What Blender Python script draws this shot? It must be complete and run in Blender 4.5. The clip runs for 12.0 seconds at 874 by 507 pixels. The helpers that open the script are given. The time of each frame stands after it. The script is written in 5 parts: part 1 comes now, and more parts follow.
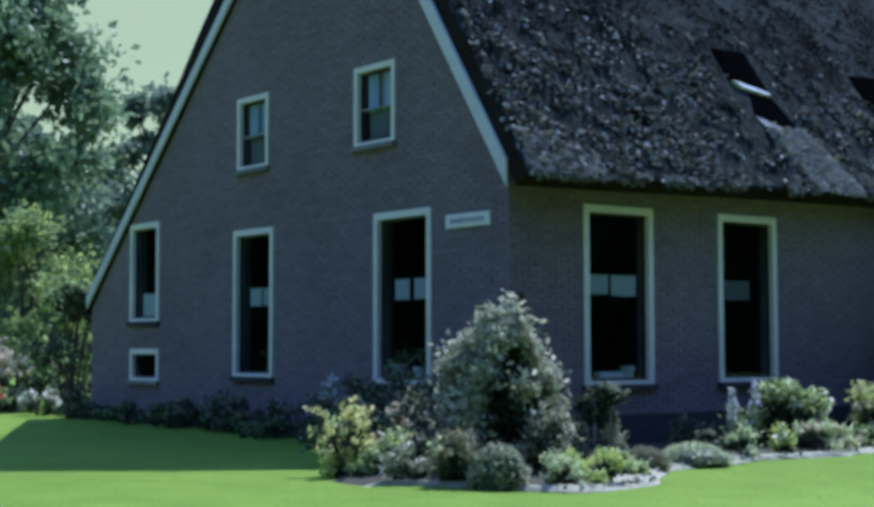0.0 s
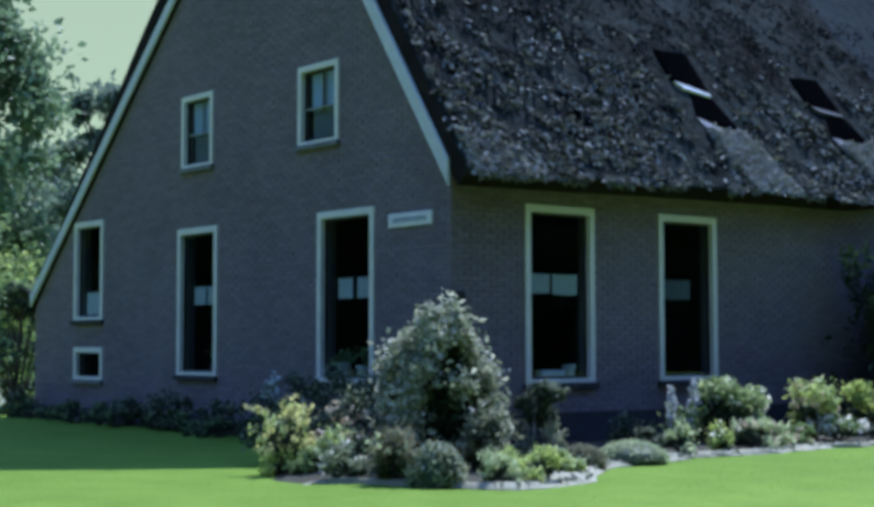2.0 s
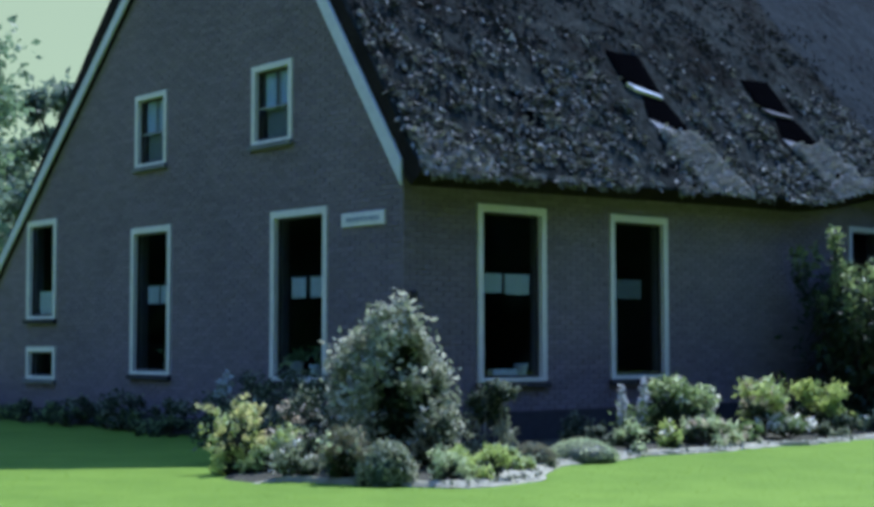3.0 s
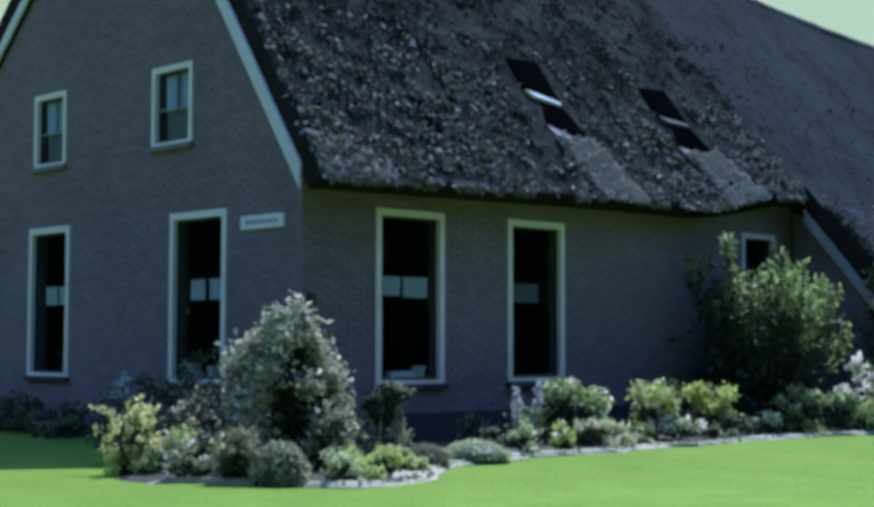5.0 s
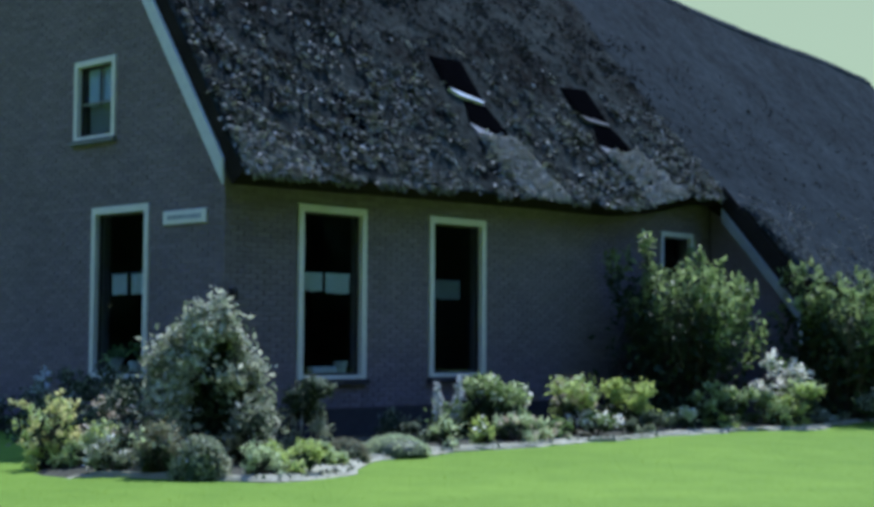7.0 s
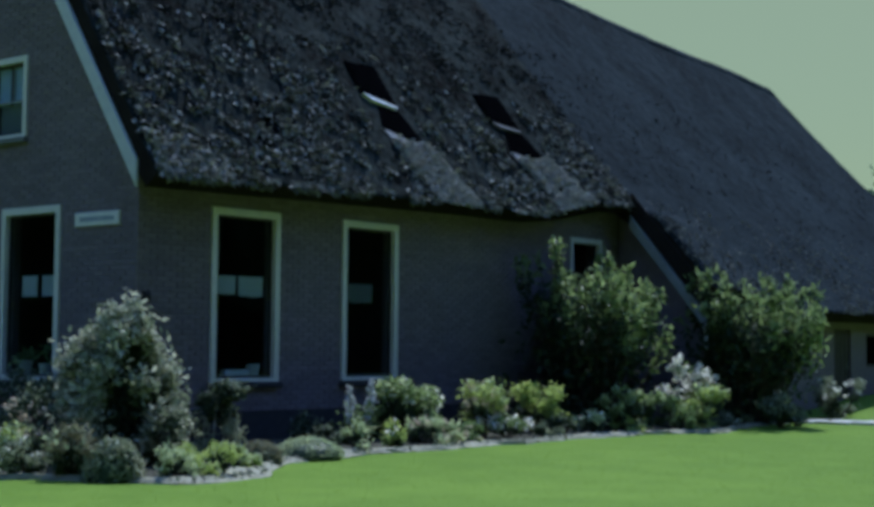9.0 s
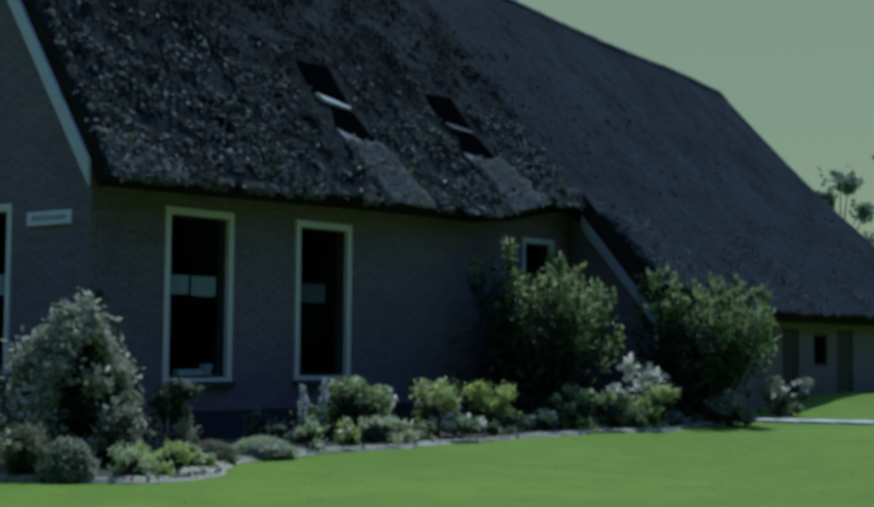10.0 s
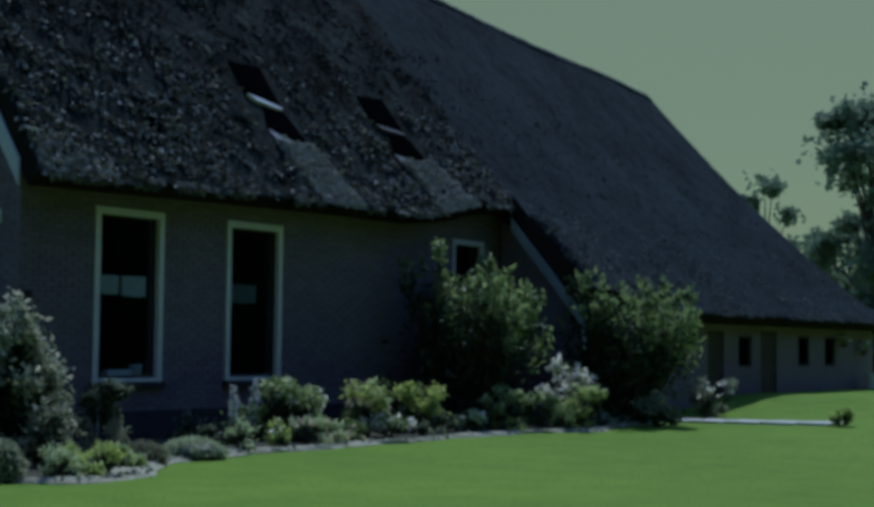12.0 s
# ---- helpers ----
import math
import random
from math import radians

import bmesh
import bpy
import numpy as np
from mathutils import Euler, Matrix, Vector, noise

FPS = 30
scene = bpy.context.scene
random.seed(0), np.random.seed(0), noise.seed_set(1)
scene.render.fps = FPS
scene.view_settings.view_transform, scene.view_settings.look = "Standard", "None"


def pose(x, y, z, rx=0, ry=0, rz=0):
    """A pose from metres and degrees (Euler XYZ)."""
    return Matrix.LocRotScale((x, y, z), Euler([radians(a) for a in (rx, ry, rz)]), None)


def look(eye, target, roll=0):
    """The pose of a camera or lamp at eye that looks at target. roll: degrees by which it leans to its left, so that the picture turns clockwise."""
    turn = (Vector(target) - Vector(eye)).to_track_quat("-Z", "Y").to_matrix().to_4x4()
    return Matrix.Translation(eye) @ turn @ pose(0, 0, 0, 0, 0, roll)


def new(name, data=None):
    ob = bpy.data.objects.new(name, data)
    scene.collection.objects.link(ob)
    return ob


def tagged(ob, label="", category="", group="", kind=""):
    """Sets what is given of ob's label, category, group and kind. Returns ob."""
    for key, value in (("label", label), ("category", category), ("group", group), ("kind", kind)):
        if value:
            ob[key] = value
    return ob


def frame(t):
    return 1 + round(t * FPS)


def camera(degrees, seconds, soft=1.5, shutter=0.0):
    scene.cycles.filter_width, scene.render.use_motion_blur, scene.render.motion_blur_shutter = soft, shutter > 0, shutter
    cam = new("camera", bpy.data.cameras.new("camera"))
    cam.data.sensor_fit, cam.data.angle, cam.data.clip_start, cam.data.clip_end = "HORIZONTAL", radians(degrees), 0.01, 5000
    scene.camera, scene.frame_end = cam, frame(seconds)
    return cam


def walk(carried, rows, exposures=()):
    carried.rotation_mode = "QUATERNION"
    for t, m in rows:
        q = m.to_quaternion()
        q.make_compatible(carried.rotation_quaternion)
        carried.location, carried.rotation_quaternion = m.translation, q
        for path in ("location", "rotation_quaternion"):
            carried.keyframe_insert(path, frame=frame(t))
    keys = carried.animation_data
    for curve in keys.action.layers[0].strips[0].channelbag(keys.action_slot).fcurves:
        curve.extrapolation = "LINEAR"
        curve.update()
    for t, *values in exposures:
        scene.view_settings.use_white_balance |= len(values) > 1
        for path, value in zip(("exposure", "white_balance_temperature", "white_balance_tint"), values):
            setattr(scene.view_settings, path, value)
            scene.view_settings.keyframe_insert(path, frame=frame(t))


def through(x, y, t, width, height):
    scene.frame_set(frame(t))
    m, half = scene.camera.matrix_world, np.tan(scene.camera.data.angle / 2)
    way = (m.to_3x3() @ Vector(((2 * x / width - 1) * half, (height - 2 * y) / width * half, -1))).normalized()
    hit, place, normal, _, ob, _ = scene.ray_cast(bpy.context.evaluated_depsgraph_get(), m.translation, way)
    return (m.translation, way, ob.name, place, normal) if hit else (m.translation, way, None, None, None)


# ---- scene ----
cam = camera(32.5, 12.0, soft=4.0)
PATH = [
    (0, (14.141, -11.796, 1.31), (12.548, -10.592, 1.432), -0.1),
    (0.5, (14.172, -11.785, 1.31), (12.587, -10.571, 1.432), -0.1),
    (1, (14.206, -11.774, 1.31), (12.63, -10.548, 1.431), -0.0),
    (1.5, (14.245, -11.765, 1.31), (12.679, -10.526, 1.43), -0.1),
    (2, (14.29, -11.758, 1.31), (12.737, -10.504, 1.43), -0.1),
    (2.5, (14.343, -11.755, 1.31), (12.808, -10.479, 1.429), -0.1),
    (3, (14.403, -11.756, 1.309), (12.885, -10.459, 1.428), -0.1),
    (5, (14.657, -11.776, 1.301), (13.22, -10.391, 1.424), 0.1),
    (5.5, (14.71, -11.787, 1.3), (13.29, -10.383, 1.423), 0.1),
    (6, (14.752, -11.804, 1.299), (13.343, -10.389, 1.418), 0.2),
    (6.5, (14.785, -11.828, 1.299), (13.403, -10.387, 1.416), 0.2),
    (7, (14.81, -11.861, 1.298), (13.443, -10.406, 1.416), 0.3),
    (7.5, (14.83, -11.9, 1.296), (13.494, -10.416, 1.416), 0.4),
    (9.5, (14.885, -12.074, 1.285), (13.632, -10.52, 1.41), 0.5),
    (10, (14.897, -12.114, 1.284), (13.673, -10.537, 1.409), 0.5),
    (10.5, (14.909, -12.15, 1.283), (13.706, -10.558, 1.409), 0.6),
    (11, (14.921, -12.182, 1.283), (13.74, -10.573, 1.409), 0.6),
    (11.5, (14.934, -12.21, 1.282), (13.773, -10.587, 1.409), 0.7),
    (12, (14.947, -12.237, 1.282), (13.8, -10.604, 1.409), 0.6),
]
walk(cam, [(t, look(eye, goal, lean)) for t, eye, goal, lean in PATH],
     exposures=[(0.0, 0.25, 5100, 13), (5.0, 0.30, 5150, 10), (7.4, 0.12, 5200, 8), (9.4, -0.60, 5150, 5), (12.0, -1.14, 5100, 3)])

# ---- world and sun ----
world = bpy.data.worlds.new("sky")
scene.world = world
world.use_nodes = True
wn = world.node_tree.nodes
wl = world.node_tree.links
SUN_DIR = Vector((-0.28, 0.62, 1.0)).normalized()
sky = wn.new("ShaderNodeTexSky")
sky.sky_type = "NISHITA"
sky.sun_disc = False
sky.sun_elevation = math.asin(SUN_DIR.z)
sky.sun_rotation = math.atan2(SUN_DIR.x, SUN_DIR.y)
sky.air_density, sky.dust_density, sky.ozone_density = 1.3, 0.4, 3.0
# pale green-grey summer haze that thins out upwards
where, split, rise, haze = wn.new("ShaderNodeTexCoord"), wn.new("ShaderNodeSeparateXYZ"), wn.new("ShaderNodeMapRange"), wn.new("ShaderNodeMix")
haze.data_type = "RGBA"
rise.inputs["From Min"].default_value, rise.inputs["From Max"].default_value = 0.24, 0.55
rise.inputs["To Min"].default_value, rise.inputs["To Max"].default_value = 0.9, 0.0
haze.inputs[7].default_value = (4.2, 4.55, 1.4, 1)
wl.new(where.outputs["Generated"], split.inputs[0])
wl.new(split.outputs["Z"], rise.inputs["Value"])
wl.new(rise.outputs[0], haze.inputs[0])
blue = wn.new("ShaderNodeMix")
blue.data_type, blue.blend_type = "RGBA", "MULTIPLY"
blue.inputs[0].default_value = 1.0
blue.inputs[7].default_value = (1.75, 1.85, 2.4, 1)
wl.new(sky.outputs[0], blue.inputs[6])
wl.new(blue.outputs[2], haze.inputs[6])
wl.new(haze.outputs[2], wn["Background"].inputs[0])
wn["Background"].inputs[1].default_value = 0.10

sun_data = bpy.data.lights.new("sun", "SUN")
sun_data.energy, sun_data.angle, sun_data.color = 5.0, radians(0.6), (1.0, 0.94, 0.84)
sun = new("sun", sun_data)
sun.matrix_world = look(SUN_DIR * 60, (0, 0, 0))


# ---- materials ----
def material(name, dark, light, rough=0.8, grain=8.0, patch=0.8, bump=0.3, bump_scale=None, metal=0.0, island=0.0, spread=0.55, spec=0.4, sheen=0.0):
    """Two colours mixed by fine grain and broad patches, with bump from the grain."""
    m = bpy.data.materials.new(name)
    m.use_nodes = True
    n, l = m.node_tree.nodes, m.node_tree.links
    b = n["Principled BSDF"]
    b.inputs["Roughness"].default_value = rough
    b.inputs["Metallic"].default_value = metal
    b.inputs["Specular IOR Level"].default_value = spec
    co = n.new("ShaderNodeTexCoord")
    fine, broad = n.new("ShaderNodeTexNoise"), n.new("ShaderNodeTexNoise")
    fine.inputs["Scale"].default_value, fine.inputs["Detail"].default_value = grain, 6
    broad.inputs["Scale"].default_value, broad.inputs["Detail"].default_value = patch, 4
    for t in (fine, broad):
        l.new(co.outputs["Object"], t.inputs["Vector"])
    add = n.new("ShaderNodeMath")
    add.operation = "ADD"
    l.new(fine.outputs["Fac"], add.inputs[0])
    l.new(broad.outputs["Fac"], add.inputs[1])
    source = add.outputs[0]
    if island:
        geo = n.new("ShaderNodeNewGeometry")
        mul = n.new("ShaderNodeMath")
        mul.operation = "MULTIPLY_ADD"
        l.new(geo.outputs["Random Per Island"], mul.inputs[0])
        mul.inputs[1].default_value = island
        l.new(source, mul.inputs[2])
        source = mul.outputs[0]
    ramp = n.new("ShaderNodeMapRange")
    mid = 1.0 + island / 2
    ramp.inputs["From Min"].default_value = mid - spread * (1 + island)
    ramp.inputs["From Max"].default_value = mid + spread * (1 + island)
    l.new(source, ramp.inputs["Value"])
    mix = n.new("ShaderNodeMix")
    mix.data_type = "RGBA"
    mix.inputs[6].default_value, mix.inputs[7].default_value = (*dark, 1), (*light, 1)
    l.new(ramp.outputs[0], mix.inputs[0])
    l.new(mix.outputs[2], b.inputs["Base Color"])
    if bump:
        bn, tex = n.new("ShaderNodeBump"), n.new("ShaderNodeTexNoise")
        tex.inputs["Scale"].default_value, tex.inputs["Detail"].default_value = bump_scale or grain * 2, 5
        l.new(co.outputs["Object"], tex.inputs["Vector"])
        l.new(tex.outputs["Fac"], bn.inputs["Height"])
        bn.inputs["Strength"].default_value, bn.inputs["Distance"].default_value = bump, 0.02
        l.new(bn.outputs[0], b.inputs["Normal"])
    return m


def leaf_material(name, dark, light, through=0.25, rough=0.5):
    """Leaves that vary one by one and let some light through."""
    m = material(name, dark, light, rough=rough, grain=5, patch=1.5, bump=0, island=1.2, spread=0.5, spec=0.25)
    n, l = m.node_tree.nodes, m.node_tree.links
    b, out = n["Principled BSDF"], n["Material Output"]
    tr, mx = n.new("ShaderNodeBsdfTranslucent"), n.new("ShaderNodeMixShader")
    mx.inputs[0].default_value = through
    l.new(b.inputs["Base Color"].links[0].from_socket, tr.inputs["Color"])
    l.new(b.outputs[0], mx.inputs[1])
    l.new(tr.outputs[0], mx.inputs[2])
    l.new(mx.outputs[0], out.inputs["Surface"])
    return m


def glass_material(name):
    """A thin clear pane: see-through, with gloss that rises towards grazing angles."""
    m = bpy.data.materials.new(name)
    m.use_nodes = True
    n, l = m.node_tree.nodes, m.node_tree.links
    gl, tr, mx, lw = n.new("ShaderNodeBsdfGlossy"), n.new("ShaderNodeBsdfTransparent"), n.new("ShaderNodeMixShader"), n.new("ShaderNodeLayerWeight")
    lw.inputs["Blend"].default_value = 0.5
    pw, ma = n.new("ShaderNodeMath"), n.new("ShaderNodeMath")
    pw.operation, ma.operation = "POWER", "MULTIPLY_ADD"
    pw.inputs[1].default_value, ma.inputs[1].default_value, ma.inputs[2].default_value = 5.0, 0.6, 0.04
    l.new(lw.outputs["Facing"], pw.inputs[0])
    l.new(pw.outputs[0], ma.inputs[0])
    gl.inputs["Roughness"].default_value = 0.02
    tr.inputs["Color"].default_value = (0.85, 0.9, 0.92, 1)
    l.new(ma.outputs[0], mx.inputs[0])
    l.new(tr.outputs[0], mx.inputs[1])
    l.new(gl.outputs[0], mx.inputs[2])
    l.new(mx.outputs[0], n["Material Output"].inputs["Surface"])
    return m


M_BRICK = material("brown_brick", (0.110, 0.095, 0.108), (0.28, 0.24, 0.27), rough=0.9, grain=14, patch=0.5, bump=0.5, bump_scale=60, island=0.45, spec=0.2)
M_MORTAR = material("mortar", (0.11, 0.10, 0.105), (0.22, 0.20, 0.21), rough=0.95, grain=30, patch=0.8, bump=0.4, bump_scale=90)
M_PLINTH = material("tarred_plinth", (0.018, 0.018, 0.022), (0.05, 0.05, 0.058), rough=0.8, grain=10, patch=1.2, bump=0.4, bump_scale=40)
M_PAINT = material("cream_paint", (0.58, 0.57, 0.52), (0.80, 0.79, 0.73), rough=0.45, grain=18, patch=2.5, bump=0.1, bump_scale=50)
M_BOARD = material("white_board_paint", (0.46, 0.49, 0.52), (0.68, 0.70, 0.71), rough=0.5, grain=9, patch=1.5, bump=0.15, bump_scale=30)
M_GREYBOARD = material("grey_tone", (0.19, 0.205, 0.21), (0.34, 0.355, 0.36), rough=0.6, grain=9, patch=1.5, bump=0.2, bump_scale=30)
M_THATCH = material("weathered_thatch", (0.0027, 0.0034, 0.0036), (0.042, 0.051, 0.048), rough=0.95, grain=9, patch=1.1, bump=0.9, bump_scale=20, spread=0.24, spec=0.02)
M_THATCH_SMOOTH = material("smooth_thatch", (0.0075, 0.0105, 0.0125), (0.039, 0.052, 0.060), rough=0.95, grain=6, patch=0.7, bump=0.6, bump_scale=22, spread=0.45, spec=0.02)
M_THATCH_END = material("cut_thatch", (0.010, 0.009, 0.009), (0.04, 0.034, 0.03), rough=1.0, grain=30, patch=2, bump=0.8, bump_scale=60, spec=0.02)
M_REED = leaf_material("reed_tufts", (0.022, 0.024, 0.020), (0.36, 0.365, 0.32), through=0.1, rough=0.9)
M_DARKREED = leaf_material("dark_reed", (0.008, 0.009, 0.0085), (0.057, 0.063, 0.058), through=0.05, rough=0.95)
M_BLEACHED = leaf_material("bleached_reed", (0.25, 0.25, 0.225), (0.50, 0.50, 0.455), through=0.1, rough=0.95)
M_FLECK = leaf_material("pale_flecks", (0.16, 0.165, 0.15), (0.58, 0.59, 0.54), through=.1, rough=0.9)
M_LEAD = material("lead_flashing", (0.10, 0.105, 0.115), (0.2, 0.21, 0.22), rough=0.55, grain=6, patch=2, bump=0.2, bump_scale=15)
M_DARKGLASS = material("dark_roof_glass", (0.0012, 0.0012, 0.0015), (0.004, 0.004, 0.005), rough=0.5, grain=5, patch=1, bump=0.05, spec=0.0)
M_DULL = material("dull_lead", (0.035, 0.037, 0.04), (0.08, 0.083, 0.088), rough=0.6, grain=6, patch=2, bump=0.2, bump_scale=15)
M_ZINC = material("pale_zinc", (0.6, 0.62, 0.64), (0.85, 0.86, 0.86), rough=0.35, grain=8, patch=2, bump=0.1)
M_DARKWOOD = material("dark_wood", (0.012, 0.011, 0.012), (0.045, 0.04, 0.038), rough=0.7, grain=12, patch=2, bump=0.3, bump_scale=40)
M_INSIDE = material("room_dark", (0.02, 0.02, 0.02), (0.045, 0.045, 0.045), rough=0.9, grain=6, patch=1)
M_CURTAIN = material("white_net_curtain", (0.62, 0.62, 0.60), (0.86, 0.86, 0.83), rough=0.8, grain=14, patch=3, bump=0.2)
M_BLUECURTAIN = material("pale_blue_curtain", (0.55, 0.62, 0.80), (0.78, 0.84, 0.94), rough=0.8, grain=14, patch=3, bump=0.2)
M_GREYNET = material("grey_net_curtain", (0.2, 0.21, 0.21), (0.34, 0.35, 0.35), rough=0.8, grain=14, patch=3, bump=0.2)
M_POT = material("white_glazed_pot", (0.6, 0.6, 0.58), (0.85, 0.85, 0.82), rough=0.3, grain=10, patch=2, bump=0.05)
M_LETTER = material("grey_lettering", (0.2, 0.24, 0.32), (0.3, 0.35, 0.43), rough=0.6, grain=20, patch=4, bump=0)
M_LAWN = material("lawn_turf", (0.104, 0.18, 0.018), (0.194, 0.293, 0.036), rough=0.9, grain=1.6, patch=0.22, bump=0.5, bump_scale=60, spread=0.5, spec=0.1)
M_GRASS = leaf_material("grass_blades", (0.20, 0.31, 0.035), (0.30, 0.41, 0.06), through=0.75, rough=0.6)
M_SOIL = material("garden_soil", (0.022, 0.022, 0.013), (0.085, 0.08, 0.05), rough=1.0, grain=9, patch=1.5, bump=0.9, bump_scale=30)
M_GRAVEL = material("pale_gravel", (0.24, 0.23, 0.155), (0.47, 0.45, 0.33), rough=0.95, grain=16, patch=1.2, bump=0.8, bump_scale=45)
M_PEBBLE = material("pale_pebbles", (0.25, 0.24, 0.165), (0.52, 0.5, 0.38), rough=0.9, grain=20, patch=1.5, bump=0.3, island=0.8)
M_SLAB = material("concrete_slab", (0.42, 0.42, 0.38), (0.62, 0.62, 0.56), rough=0.9, grain=8, patch=1.2, bump=0.3, bump_scale=40)
M_BARK = material("bark", (0.035, 0.028, 0.022), (0.12, 0.10, 0.08), rough=0.95, grain=12, patch=2, bump=0.8, bump_scale=25)
M_PALESTEM = material("pale_stems", (0.16, 0.16, 0.13), (0.4, 0.39, 0.33), rough=0.9, grain=12, patch=3, bump=0.4, bump_scale=30)
M_GLASS = glass_material("window_glass")
L_SILVER = leaf_material("silver_leaves", (0.32, 0.33, 0.23), (0.82, 0.82, 0.64), through=0.4)
L_GREYGREEN = leaf_material("grey_green_leaves", (0.13, 0.155, 0.085), (0.46, 0.50, 0.33), through=0.38)
L_YELLOW = leaf_material("yellow_green_leaves", (0.25, 0.32, 0.065), (0.66, 0.76, 0.26), through=0.55)
L_GREEN = leaf_material("green_leaves", (0.09, 0.15, 0.045), (0.43, 0.55, 0.23), through=0.45)
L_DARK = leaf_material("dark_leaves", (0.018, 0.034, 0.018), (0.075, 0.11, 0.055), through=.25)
L_BRIGHT = leaf_material("bright_leaves", (0.10, 0.15, 0.045), (0.44, 0.54, 0.22), through=0.5)
L_BROWN = leaf_material("brownish_leaves", (0.13, 0.12, 0.07), (0.44, 0.41, 0.26), through=0.35)
L_PALE = leaf_material("pale_leaves", (0.32, 0.40, 0.18), (0.76, 0.82, 0.52), through=0.55)
L_TREE = leaf_material("tree_leaves", (0.07, 0.12, 0.06), (0.33, 0.45, 0.25), through=.45)
L_FARTREE = leaf_material("far_tree_leaves", (0.08, 0.12, 0.075), (0.27, 0.35, 0.24), through=.45)
L_WHITE = leaf_material("white_petals", (0.80, 0.78, 0.68), (0.94, 0.92, 0.84), through=0.5)
L_PINK = leaf_material("pink_petals", (0.5, 0.40, 0.30), (0.8, 0.70, 0.52), through=0.4)
L_CREAM = leaf_material("cream_petals", (0.52, 0.49, 0.17), (0.76, 0.73, 0.34), through=0.5)
L_RED = leaf_material("red_petals", (0.40, 0.03, 0.02), (0.65, 0.08, 0.05))
L_BLUE = leaf_material("pale_blue_petals", (0.48, 0.52, 0.54), (0.78, 0.80, 0.80))


# ---- builders ----
def thing(name, at, label, category, group="", kind=""):
    ob = new(name)
    ob.location = at
    ob.empty_display_size = 0.2
    return tagged(ob, label, category, group, kind)


def part(name, bm, mat, parent, label=""):
    """Links a bmesh or a ready mesh as one mesh object under a thing or a part."""
    if isinstance(bm, bpy.types.Mesh):
        me = bm
    else:
        me = bpy.data.meshes.new(name)
        bm.normal_update()
        bm.to_mesh(me)
        bm.free()
    if mat and not me.materials:
        me.materials.append(mat)
    ob = new(name, me)
    ob.parent = parent
    if name in ("foliage", "second_leaves", "blossom", "branchwork"):
        tagged(ob, kind="stuff")
    return tagged(ob, label) if label else ob


def box(bm, x0, x1, y0, y1, z0, z1, bevel=0.0):
    r = bmesh.ops.create_cube(bm, size=1.0, matrix=Matrix.LocRotScale(((x0 + x1) / 2, (y0 + y1) / 2, (z0 + z1) / 2), None, (abs(x1 - x0), abs(y1 - y0), abs(z1 - z0))))
    if bevel:
        edges = {e for v in r["verts"] for e in v.link_edges}
        bmesh.ops.bevel(bm, geom=list(edges), offset=bevel, segments=1, affect="EDGES")


def boxes(*rows, bevel=0.0):
    bm = bmesh.new()
    for row in rows:
        box(bm, *row, bevel=bevel)
    return bm


def tube(bm, p, q, r0, r1, seg=6):
    p, q = Vector(p), Vector(q)
    d = q - p
    if d.length < 1e-4:
        return
    m = Matrix.Translation((p + q) / 2) @ d.to_track_quat("Z", "Y").to_matrix().to_4x4()
    bmesh.ops.create_cone(bm, cap_ends=True, segments=seg, radius1=r0, radius2=r1, depth=d.length, matrix=m)


def limb(bm, points, r0, r1, seg=6):
    """A tapered, bent branch as one skin."""
    points = [Vector(p) for p in points]
    rings = []
    for i, p in enumerate(points):
        d = (points[min(i + 1, len(points) - 1)] - points[max(i - 1, 0)])
        q = d.to_track_quat("Z", "Y") if d.length > 1e-6 else Vector((0, 0, 1)).to_track_quat("Z", "Y")
        r = r0 + (r1 - r0) * i / (len(points) - 1)
        rings.append([bm.verts.new(p + q @ Vector((r * math.cos(k * math.tau / seg), r * math.sin(k * math.tau / seg), 0))) for k in range(seg)])
    for a, b in zip(rings, rings[1:]):
        for k in range(seg):
            bm.faces.new((a[k], a[(k + 1) % seg], b[(k + 1) % seg], b[k]))
    bm.faces.new(rings[0][::-1])
    bm.faces.new(rings[-1])
    bmesh.ops.recalc_face_normals(bm, faces=list({f for ring in rings for v in ring for f in v.link_faces}))


